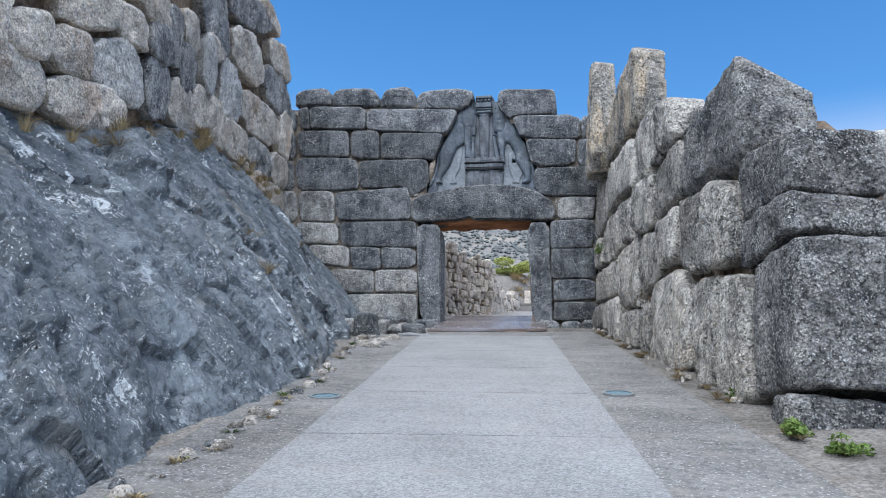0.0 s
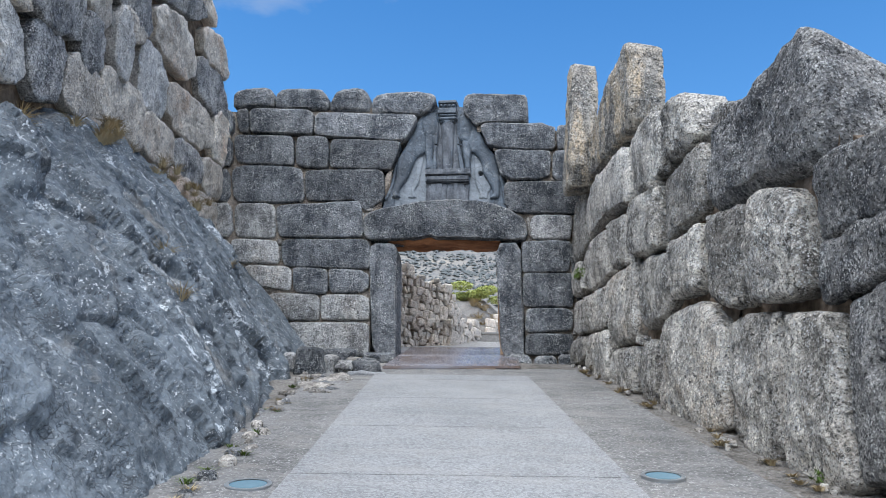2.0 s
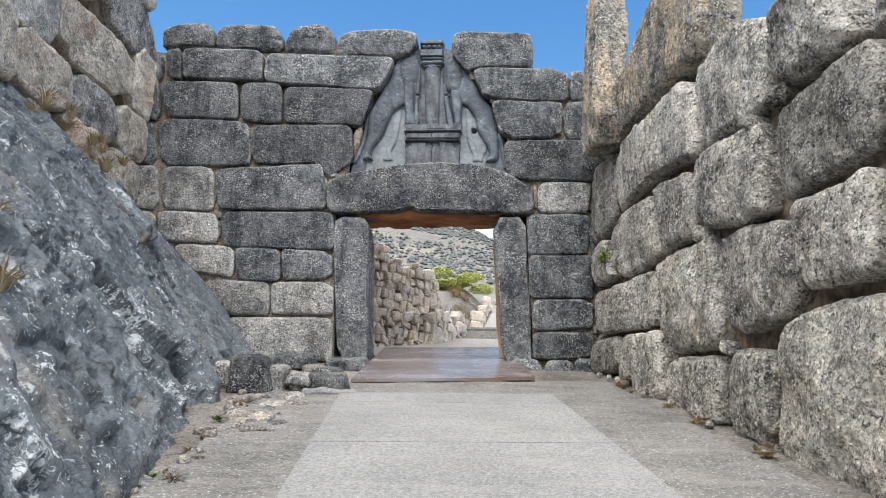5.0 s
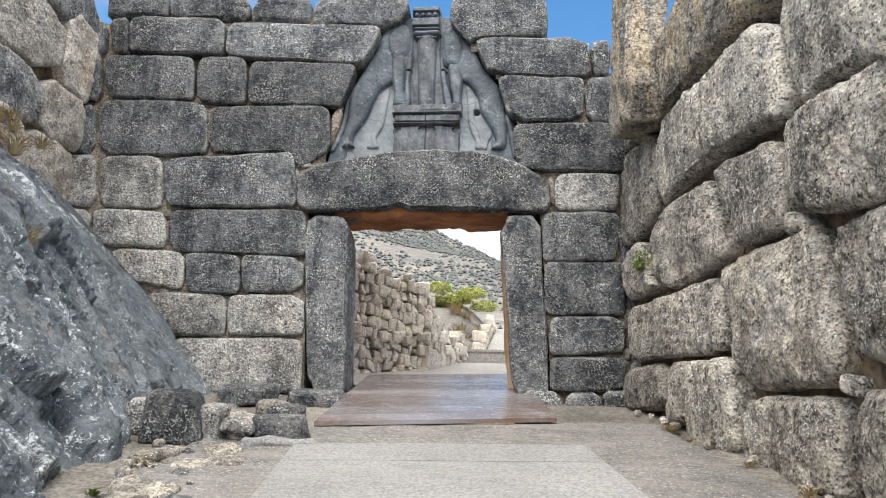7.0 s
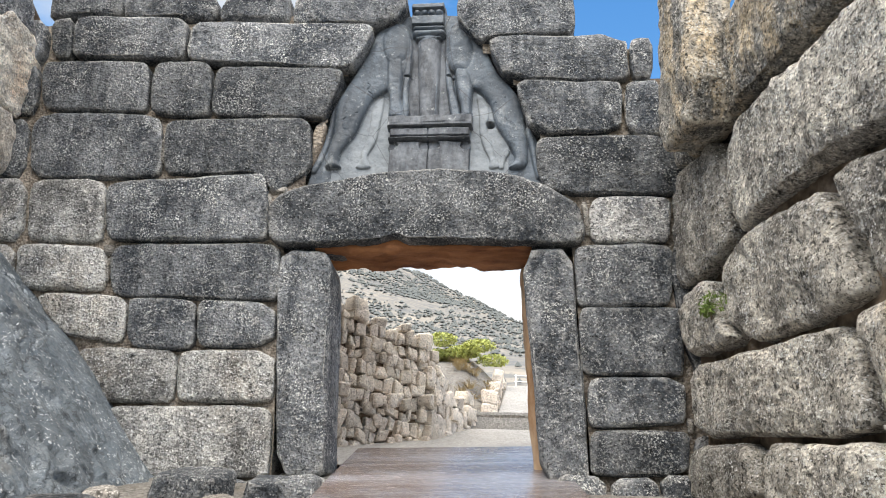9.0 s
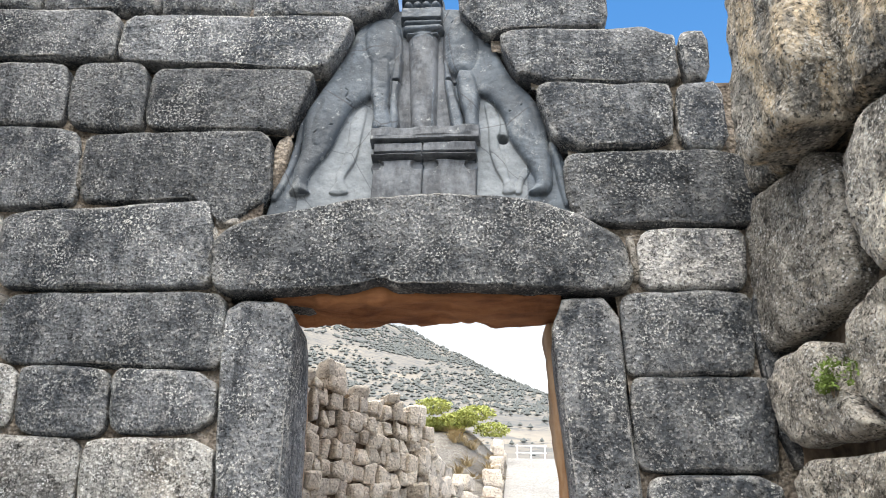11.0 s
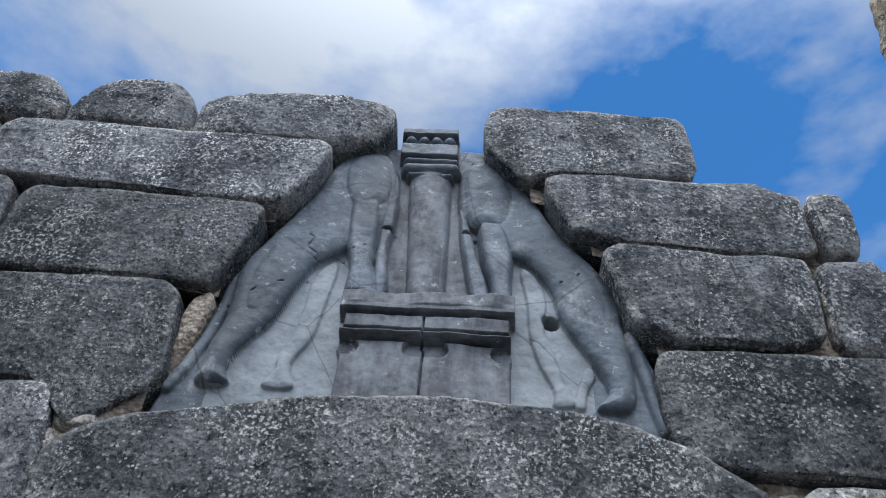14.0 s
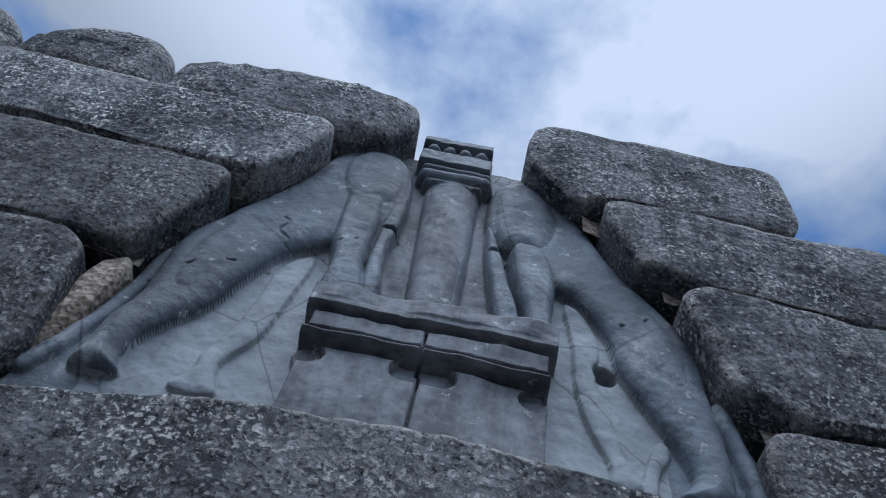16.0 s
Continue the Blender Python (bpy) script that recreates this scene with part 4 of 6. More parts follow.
    shape([(1.15, 5.74), (1.24, 5.66), (1.14, 5.48), (1.14, 5.34), (1.04, 5.34)], 0.018, 0.04)
    ridge([(1.50, 6.03), (1.56, 5.74), (1.60, 5.47), (1.66, 5.21)], 0.05, 0.06)
    shape([(0.14, 7.92), (0.31, 8.17), (0.45, 8.06), (0.58, 7.95), (0.72, 7.89), (0.83, 7.54), (1.03, 7.06), (1.30, 6.74), (1.43, 6.39), (1.46, 5.98), (1.49, 5.75), (1.49, 5.33), (1.17, 5.33), (1.32, 5.48), (1.25, 5.66),
           (1.15, 5.85), (0.99, 6.1), (0.93, 6.46), (0.75, 6.72), (0.62, 6.79), (0.41, 7.08), (0.15, 7.27)], 0.10, 0.13)
    shape([(1.02, 6.55), (1.10, 6.80), (1.28, 6.66), (1.40, 6.35), (1.40, 5.98), (1.18, 5.98), (1.04, 6.2)], 0.125, 0.2)
    shape([(0.15, 7.92), (0.36, 8.09), (0.58, 7.88), (0.69, 7.49), (0.57, 7.05), (0.20, 7.15)], 0.14, 0.16)
    shape([(0.16, 7.45), (0.28, 7.09), (0.36, 6.69), (0.44, 6.42), (0.46, 6.22), (0.31, 6.22), (0.25, 6.58), (0.18, 7.03)], 0.105, 0.04)
    shape([(0.31, 7.2), (0.57, 7.15), (0.64, 6.79), (0.62, 6.42), (0.65, 6.22), (0.46, 6.22), (0.45, 6.45), (0.39, 6.63)], 0.135, 0.07)
    # column with capital and roof block
    limb(-0.04, 6.22, 0.15, -0.115, 7.76, 0.195, 0.13, 0.5)
    limb(-0.31, 7.80, 0.035, 0.06, 7.80, 0.035, 0.13)
    limb(-0.33, 7.90, 0.075, 0.085, 7.90, 0.075, 0.155)
    limb(-0.35, 8.01, 0.045, 0.095, 8.01, 0.045, 0.14)
    bar(-0.43, 0.12, 8.06, 8.25, 0.16)
    bar(-0.40, 0.09, 8.24, 8.42, 0.09)
    for k in range(4):
        limb(-0.345 + 0.122 * k, 8.33, 0.062, -0.343 + 0.122 * k, 8.332, 0.062, 0.165, 0.3)
    bar(-0.44, 0.11, 8.40, 8.52, 0.165)
    # altar: plinth, three hollows, two mouldings, broken top slab
    bar(-0.61, 0.62, 5.20, 5.80, 0.12)
    for c, half in ((-0.56, 0.08), (0.0, 0.165), (0.55, 0.08)):
        d = np.maximum(np.abs(x - c) - half + 0.075, 0) ** 2 + (z - 5.725) ** 2
        out = np.where(d < 0.075 ** 2, 0.06, out)
    bar(-0.64, 0.62, 5.82, 5.86, 0.19)
    bar(-0.62, 0.61, 5.88, 6.02, 0.165)
    bar(-0.67, 0.65, 6.045, 6.235, 0.20)
    # hollow breaks in the legs and the shoulder
    for hx, hz, w2, t2 in ((-0.42, 7.03, 0.05, 0.02), (0.27, 7.02, 0.06, 0.025), (0.24, 8.02, 0.025, 0.025)):
        out = out - 0.07 * np.exp(-(((x - hx) / w2) ** 2 + ((z - hz) / t2) ** 2) ** 2)
    # long cracks across the flanks
    for ax, az, bx, bz in ((-1.55, 6.12, -1.02, 6.45), (1.0, 6.48, 1.40, 6.72), (-0.75, 6.7, -0.5, 6.8), (-1.05, 6.9, -0.98, 6.65)):
        t = np.clip(((x - ax) * (bx - ax) + (z - az) * (bz - az)) / ((bx - ax) ** 2 + (bz - az) ** 2), 0, 1)
        away = np.hypot(x - ax - t * (bx - ax) - 0.03 * np.sin(t * 9), z - az - t * (bz - az))
        out = out - 0.03 * np.clip(1 - away / 0.012, 0, 1)
    wear = 0.014 * fbm(np.stack([x.ravel() * 1.0, x.ravel() * 0, z.ravel()], 1), 4.0, 3, 0.5, 77).reshape(x.shape)
    out = np.where((z < 6.25) & (out > 0.1) & (np.abs(x) < 0.68), out + np.where(z > 6.1, wear * 1.6, wear * 0.6), out)
    seam = (np.abs(x + 0.015 + 0.01 * (z > 5.75)) < 0.008) & (z < 6.03) & (z > 5.3)
    out = np.where(seam, out - 0.06, out)
    return out


rx, rz = np.linspace(-2.0, 1.9, 520), np.linspace(5.0, 8.6, 480)
RX, RZ = np.meshgrid(rx, rz, indexing="ij")
left_edge = np.interp(RZ, (5.0, 5.35, 5.54, 5.83, 6.23, 6.57, 6.98, 7.57, 7.95, 8.28, 8.45), (-1.90, -1.84, -1.80, -1.72, -1.66, -1.58, -1.37, -1.13, -1.04, -0.89, -0.72))
right_edge = np.interp(RZ, (5.0, 5.21, 5.74, 6.03, 6.39, 6.74, 7.06, 7.48, 7.86, 7.97, 8.38), (1.76, 1.72, 1.68, 1.59, 1.47, 1.31, 1.04, 0.87, 0.83, 0.60, 0.39))
inside = np.minimum(RX - left_edge, right_edge - RX)
top_cut = np.where((RX > -0.45) & (RX < 0.12), 8.53, 8.40 - 0.08 * np.abs(RX + 0.15))
inside = np.minimum(inside, top_cut - RZ)
h = carve(RX, RZ)
flat = np.stack([RX.ravel(), np.zeros(RX.size), RZ.ravel()], 1)
ground = (0.012 * fbm(flat, 2.3, 4, 0.5, 61)).reshape(RX.shape)
figure = h > 0.05
h = h + ground + (0.005 * fbm(flat, 14, 4, 0.55, 62)).reshape(RX.shape)
h -= 0.30 * np.exp(-(((RX - 0.92) ** 2 + (RZ - 6.13) ** 2) / 0.06 ** 2) ** 4)
h = np.where(inside < 0.05, h - 0.10 * (1 - np.clip(inside / 0.05, 0, 1)) ** 2, h)
h = np.where(inside < 0, -0.4, h)
RY = 30.17 + 0.085 * (RZ - 5.3) - h
gi = np.arange(RX.size).reshape(RX.shape)
rf = np.stack([gi[:-1, :-1], gi[1:, :-1], gi[1:, 1:], gi[:-1, 1:]], -1).reshape(-1, 4)
near_in = inside.ravel()[rf].max(1) > -0.0001
fig = figure.ravel()[rf].any(1)
pale = (~fig) & (RZ.ravel()[rf].mean(1) < 6.85) & (np.abs(RX.ravel()[rf].mean(1)) > 0.6) & (RX.ravel()[rf].mean(1) > -1.5) & (RX.ravel()[rf].mean(1) < 1.2)
cx, cz = RX.ravel()[rf].mean(1), RZ.ravel()[rf].mean(1)
# darker material: column shaft, low ground beside it, altar front
deep_tone = (~pale) & (((np.abs(cx + 0.1) < 0.42) & (cz > 6.25) & (cz < 7.8) & (h.ravel()[rf].mean(1) < 0.085)) | ((np.abs(cx + 0.10) < 0.15) & (cz > 6.25) & (cz < 7.75)) | ((cz < 6.24) & (np.abs(cx) < 0.68) & (h.ravel()[rf].mean(1) > 0.05)))
used = np.unique(rf[near_in])
back = np.full(RX.size, -1)
back[used] = np.arange(len(used))
relief = thing("stone_relief", mesh_from("stone_relief", np.stack([RX.ravel(), RY.ravel(), RZ.ravel()], 1)[used], back[rf[near_in]], [M_RELIEF, M_RELIEF_BACK, M_RELIEF_DARK], True, (pale + 2 * deep_tone)[near_in]),
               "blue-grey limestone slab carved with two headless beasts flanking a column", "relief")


# ---- east wall ----
def east_x(y):
    return 3.5 + 0.178 * (30.0 - y)


def east(p):
    y = -p[:, 0]
    return np.stack([east_x(y) - p[:, 2] + 0.02 * (p[:, 1] - ramp_z(y)), y - 0.15 * p[:, 2], p[:, 1]], 1)


ecore = np.array([(east_x(y) + o, y, z) for y in (30.5, 24.0, 18.0, 16.6) for o, z in ((0.5, ramp_z(y) - 1), (0.5, {30.5: 6.4, 24.0: 3.9, 18.0: 1.9, 16.6: 0.7}[y]), (1.5, {30.5: 6.4, 24.0: 3.9, 18.0: 1.9, 16.6: 0.7}[y]), (1.5, ramp_z(y) - 1))])
ef = [(4 * k + a, 4 * k + b, 4 * k + 4 + b, 4 * k + 4 + a) for k in range(3) for a, b in ((0, 1), (1, 2), (2, 3), (3, 0))] + [(3, 2, 1, 0), (12, 13, 14, 15)]
wall_east = thing("wall_east", mesh_from("wall_east", ecore, ef, M_EARTH, False), "bastion wall of rough brown-grey conglomerate boulders", "stone wall", "structure")


def row(blocks, seed, mats=None, depths=None, out=0.0, stagger=0.06, **shape):
    """Blocks of the east wall, each (y far, y near, bottom far, bottom near, top far, top near)."""
    rnd = random.Random(seed)
    for k, (ya, yb, ba, bb, ta, tb) in enumerate(blocks):
        if stagger:
            ba, bb, ta, tb = (v + rnd.uniform(-stagger, stagger) for v in (ba, bb, ta, tb))
        step_out = out + rnd.uniform(-0.07, 0.07) * (stagger > 0)
        sh = dict(r=0.10, rough=0.04, wobble=0.05, bulge=0.04, step=0.055, gap=0.02, pillow=0.09, side=3.0)
        sh.update(shape)
        stone("boulder", [(-ya, ba), (-yb, bb), (-yb, tb), (-ya, ta)], (depths or {}).get(k, 1.1), lambda p, o=step_out: east(p + np.array([0, 0, o])), (mats or {}).get(k, M_RIGHT), wall_east, seed * 10 + k, **sh)


def fitted(outline, seed, mat=None, back=0.0, depth=0.9, skew=0.0, **shape):
    """A boulder of the east wall by its corners (y, z)."""
    o = back + random.Random(seed).uniform(-0.06, 0.07)
    sh = dict(r=0.095, step=0.055, rough=0.032, wobble=0.04, gap=0.04, bulge=0.05, ragged=0.02)
    sh.update(shape)
    block("boulder", [(-y, z) for y, z in outline], depth, lambda p: east(np.stack([p[:, 0], p[:, 1] + skew * p[:, 2], p[:, 2] - o], 1)), mat or M_RIGHT, wall_east, seed, **sh)


fitted([(30.3, 5.2), (30.3, 6.0), (28.3, 6.35), (26.7, 6.75), (25.5, 7.0), (24.5, 6.95), (24.3, 5.6), (24.4, 4.84), (25.4, 4.86), (26.5, 4.92), (28.4, 5.02)], 71, M_TAN, r=0.12, bulge=0.1, depth=0.75)
fitted([(30.2, 5.2), (29.2, 5.05), (28.5, 4.95), (28.35, 3.58), (28.9, 3.35), (30.2, 3.37)], 72)
fitted([(28.43, 4.97), (26.36, 4.78), (25.39, 4.8), (24.95, 4.62), (24.62, 4.3), (24.5, 3.22), (25.19, 3.3), (26.18, 3.47), (27.6, 3.58), (28.4, 3.5)], 73, r=0.14, bulge=0.08)
fitted([(24.75, 4.55), (23.9, 4.75), (23.31, 4.67), (22.45, 4.2), (22.42, 3.0), (23.1, 3.02), (23.97, 3.17), (24.5, 3.18)], 74, r=0.13, bulge=0.06)
fitted([(22.5, 3.7), (22.35, 4.1), (21.9, 4.2), (21.3, 4.0), (21.0, 3.6), (20.95, 2.9), (21.9, 2.92), (22.45, 3.1)], 75, r=0.15, bulge=0.06, depth=0.7)
fitted([(20.9, 3.45), (20.3, 3.35), (19.6, 2.95), (19.5, 2.72), (20.9, 2.8)], 76, r=0.1, back=0.3, depth=0.6)
fitted([(22.41, 2.85), (21.9, 2.9), (20.91, 2.84), (20.47, 2.74), (20.45, 1.62), (21.2, 1.6), (21.9, 1.68), (22.4, 1.72)], 77)
fitted([(20.42, 2.78), (19.86, 2.82), (18.96, 2.70), (18.2, 2.78), (17.35, 2.85), (17.2, 2.1), (17.25, 1.24), (17.9, 1.22), (18.66, 1.36), (19.5, 1.44), (20.42, 1.58)], 78, M_RIGHT_DARK, r=0.14, bulge=0.06, depth=1.0, skew=0.5)
fitted([(24.6, 3.12), (23.95, 3.15), (23.2, 2.98), (22.6, 2.9), (22.48, 1.72), (23.07, 1.7), (23.53, 1.77), (24.11, 1.9), (24.55, 2.2), (24.68, 2.6)], 79, bulge=0.08)
fitted([(26.3, 3.27), (25.98, 3.36), (24.89, 3.14), (24.72, 2.9), (24.6, 2.22), (24.75, 2.05), (25.2, 2.0), (25.85, 2.08), (25.98, 2.48)], 80)
fitted([(28.83, 3.39), (27.99, 3.55), (27.0, 3.42), (26.38, 3.28), (26.04, 2.26), (26.1, 2.1), (27.3, 2.1), (28.26, 2.2), (28.85, 2.79)], 81)
fitted([(30.1, 3.3), (28.95, 3.33), (28.8, 2.76), (28.3, 2.25), (29.9, 2.4)], 82)
fitted([(26.31, 2.03), (25.67, 2.06), (24.36, 1.97), (24.14, 1.88), (23.95, 1.2), (23.85, 0.45), (24.1, 0.34), (24.83, 0.36), (25.61, 0.46), (25.95, 0.75), (26.12, 1.35)], 83, M_RIGHT_PALE, bulge=0.1)
fitted([(24.03, 1.8), (23.41, 1.8), (22.7, 1.66), (22.1, 1.5), (21.97, 0.72), (22.4, 0.35), (23.68, 0.38), (23.9, 1.11)], 84, bulge=0.06)
fitted([(22.08, 1.56), (21.9, 1.66), (21.2, 1.56), (20.58, 1.52), (20.6, 0.5), (21.09, 0.47), (21.95, 0.6)], 85)
fitted([(20.5, 1.56), (19.9, 1.45), (19.42, 1.38), (19.2, 1.3), (19.22, 0.08), (19.68, -0.02), (20.12, 0.08), (20.55, 0.42)], 86)
fitted([(19.12, 1.33), (18.63, 1.29), (18.03, 1.12), (17.78, 0.88), (17.66, 0.2), (17.78, -0.28), (18.49, -0.22), (19.1, -0.06)], 87)
fitted([(29.9, 2.34), (28.16, 2.19), (27.2, 2.08), (26.38, 1.98), (26.1, 1.08), (26.3, 1.0), (27.59, 1.13), (29.9, 1.43)], 88)
fitted([(29.9, 1.36), (28.12, 1.2), (28.06, 0.5), (29.9, 0.6)], 89)
fitted([(28.05, 1.17), (27.2, 1.1), (27.2, 0.6), (27.5, 0.2), (28.05, 0.25)], 90)
fitted([(27.3, 1.08), (26.7, 1.02), (26.08, 0.95), (25.92, 0.45), (26.0, -0.3), (27.45, -0.1)], 91)
fitted([(25.92, 0.42), (25.2, 0.42), (24.2, 0.32), (23.98, 0.1), (24.05, -0.8), (25.9, -0.4)], 92)
fitted([(23.95, 0.32), (23.3, 0.28), (22.7, 0.16), (22.7, -1.0), (23.95, -0.8)], 93)
fitted([(22.62, -0.02), (22.44, 0.34), (21.9, 0.46), (21.2, 0.46), (20.61, 0.36), (20.02, -0.02), (19.85, -0.25), (19.85, -1.8), (22.7, -1.15)], 94, M_RIGHT_PALE, bulge=0.09)
fitted([(19.88, -0.12), (19.4, -0.08), (18.75, -0.16), (18.3, -0.3), (18.4, -2.1), (19.85, -1.8)], 95, M_RIGHT_PALE, bulge=0.05)
fitted([(18.3, -0.3), (17.7, -0.38), (17.26, -0.5), (17.1, -1.24), (16.95, -2.4), (18.38, -2.1)], 96, M_RIGHT_PALE, bulge=0.05)
row([(17.14, 15.70, -2.14, -2.14, -0.46, -0.40)], 42, mats={0: M_RIGHT_DARK}, depths={0: 2.3}, out=-0.1, r=0.09, bulge=0.02, rough=0.03, stagger=0, pillow=0.03, gap=0.004, side=1.0)
row([(16.5, 15.72, -3.1, -3.1, -2.18, -2.16)], 43, mats={0: M_RIGHT_DARK}, depths={0: 2.6}, r=0.08, bulge=0.02, stagger=0, pillow=0.03)
row([(17.60, 15.9, -0.42, -0.34, 0.30, 0.12), (17.60, 15.9, 0.32, 0.14, 1.18, 0.95)], 45, mats={0: M_RIGHT_DARK, 1: M_RIGHT_DARK}, depths={0: 1.15, 1: 1.1}, out=-0.1, r=0.08, bulge=0.02, rough=0.03, stagger=0, pillow=0.03, gap=0.002, side=1.0)
fitted([(29.3, 4.9), (29.0, 7.6), (28.92, 8.2), (28.7, 8.6), (28.4, 8.55), (28.15, 8.1), (28.0, 7.4), (27.95, 4.9)], 50, M_TAN, back=-0.5, depth=0.62, r=0.09, bulge=0.05)
row([(23.1, 22.7, 2.86, 2.82, 3.05, 3.0), (22.55, 22.15, 2.9, 2.8, 3.05, 3.0), (24.65, 24.3, 1.98, 1.9, 2.2, 2.1), (24.0, 23.8, 0.3, 0.28, 0.5, 0.45), (26.1, 25.8, 0.98, 0.9, 1.1, 1.05), (19.5, 19.2, -0.08, -0.08, 0.08, 0.05)], 52, r=0.06)
for span, deep in ((((-30.0, 0.2), (-26.0, 4.8)), 0.22), (((-26.0, -0.6), (-22.6, 4.0)), 0.24), (((-22.6, -1.2), (-19.8, 2.6)), 0.24), (((-19.8, -2.2), (-17.3, 2.2)), 0.26)):
    joint_fill("joint_earth", span, deep, M_EARTH, east, wall_east, "dark earth deep in the joints")


# ---- west wall above the rock ----
WY = (8.0, 12.0, 15.6, 18.2, 21.0, 26.4, 30.0, 34.0)
WX = (-2.6, -3.1, -3.7, -4.15, -5.0, -6.4, -6.75, -7.1)


def west_x(y):
    return np.interp(y, WY, WX)


def west(p):
    return np.stack([west_x(p[:, 0]) + p[:, 2], p[:, 0], p[:, 1]], 1)


def rock_top(y):
    return np.interp(y, (6.0, 12.0, 15.6, 18.2, 21.0, 23.8, 26.4, 30.5), (0.1, 0.7, 1.35, 2.3, 3.6, 4.4, 4.7, 4.5))


wy = np.linspace(6.0, 31.0, 40)
wtop = np.interp(wy, (6, 15, 18, 21, 24, 27.5, 28.8, 30, 31), (3.6, 4.6, 6.0, 7.4, 9.2, 9.8, 9.2, 8.5, 8.3))
wcore = np.concatenate([np.stack([west_x(wy) - o, wy, z], 1) for o, z in ((0.28, wy * 0 - 3), (0.28, wtop), (2.5, wtop), (2.5, wy * 0 - 3))])
n = len(wy)
k = np.arange(n - 1)
wf = np.concatenate([np.stack([a * n + k, b * n + k, b * n + k + 1, a * n + k + 1], 1)[:, ::-1] for a, b in ((0, 1), (1, 2), (2, 3), (3, 0))] + [np.array([[0, n, 2 * n, 3 * n], [4 * n - 1, 3 * n - 1, 2 * n - 1, n - 1]])])
wall_west = thing("wall_west", mesh_from("wall_west", wcore, wf, M_EARTH, False), "high wall of tan and grey polygonal limestone blocks", "stone wall", "structure")


def polygonal(blocks, seed, mats=None, **shape):
    """Blocks of the west wall, each by its four corners (y, z), upper first ones first, clockwise."""
    for k, (a, b, c, d) in enumerate(blocks):
        sh = dict(r=0.055, rough=0.035, wobble=0.03, bulge=0.03, step=0.065, gap=-0.05, ragged=0.035)
        sh.update(shape)
        o = random.Random(seed * 50 + k).uniform(-0.05, 0.05)
        block("wall_stone", [d, c, b, a], 0.6 + 0.05 * (k % 3), lambda p: west(p + np.array([0, 0, o])), (mats or {}).get(k, M_LEFT), wall_west, seed * 10 + k, **sh)


polygonal([((14.40, 2.42), (15.23, 2.76), (15.36, 2.12), (14.40, 1.92)), ((15.26, 2.70), (16.30, 3.02), (16.45, 2.34), (15.40, 2.08)), ((14.2, 1.82), (15.34, 2.06), (15.42, 1.35), (14.2, 1.05)),
           ((15.43, 2.02), (17.55, 2.66), (17.95, 1.85), (15.6, 1.35)), ((16.35, 3.05), (17.75, 3.78), (18.60, 2.80), (16.5, 2.36)), ((15.3, 3.3), (16.84, 4.15), (17.0, 3.52), (15.4, 2.80)),
           ((16.86, 4.12), (18.0, 4.36), (18.25, 3.80), (17.1, 3.57)), ((17.4, 4.7), (18.77, 5.4), (19.1, 4.67), (18.0, 4.36))], 61, {2: M_LEFT, 3: M_LEFT, 4: M_LEFT_PALE})
polygonal([((18.15, 3.75), (19.41, 4.10), (19.8, 3.25), (18.66, 2.75)), ((18.1, 4.5), (19.45, 4.85), (19.4, 4.12), (18.2, 3.80)), ((18.85, 5.3), (19.75, 5.6), (20.2, 4.6), (19.35, 4.2)),
           ((20.0, 5.1), (21.05, 5.42), (21.25, 4.5), (20.2, 4.15)), ((19.9, 5.9), (21.15, 6.2), (21.3, 5.45), (20.3, 5.2)), ((20.7, 6.8), (22.65, 7.8), (23.7, 6.65), (21.45, 6.2)),
           ((21.45, 6.18), (22.4, 6.4), (22.5, 5.05), (21.7, 4.9)), ((19.8, 4.2), (21.3, 4.5), (22.0, 3.8), (19.9, 3.2)), ((21.4, 4.85), (22.5, 5.0), (22.5, 4.0), (21.3, 3.9))], 62, {0: M_LEFT_DARK, 1: M_LEFT_DARK, 2: M_LEFT_DARK, 3: M_LEFT_DARK, 5: M_LEFT_DARK, 6: M_LEFT_PALE})
polygonal([((23.4, 7.6), (26.4, 8.8), (27.2, 7.5), (24.0, 6.75)), ((23.0, 6.5), (25.0, 6.85), (25.6, 5.7), (23.5, 5.1)), ((25.15, 6.75), (28.9, 7.4), (28.8, 6.2), (25.6, 5.7)), ((27.05, 8.4), (29.1, 8.9), (30.2, 7.6), (27.8, 7.35)),
           ((23.8, 5.2), (26.4, 5.66), (26.4, 4.8), (24.2, 4.2)), ((26.4, 5.75), (28.35, 5.9), (28.6, 5.05), (26.6, 4.85)), ((28.4, 6.0), (30.2, 6.3), (30.2, 5.3), (28.65, 5.0)), ((28.9, 7.7), (30.2, 7.75), (30.2, 6.35), (29.0, 6.3)),
           ((22.8, 8.2), (26.9, 10.3), (27.4, 9.5), (23.4, 7.7)), ((27.2, 9.4), (28.8, 9.8), (29.6, 8.8), (27.5, 8.55)), ((26.1, 4.85), (28.1, 4.95), (28.6, 4.1), (26.8, 4.0)), ((28.2, 5.0), (30.1, 5.1), (30.1, 4.0), (28.6, 4.0))], 63,
          {3: M_LEFT_DARK, 1: M_LEFT_PALE, 5: M_LEFT_DARK, 8: M_LEFT_DARK})
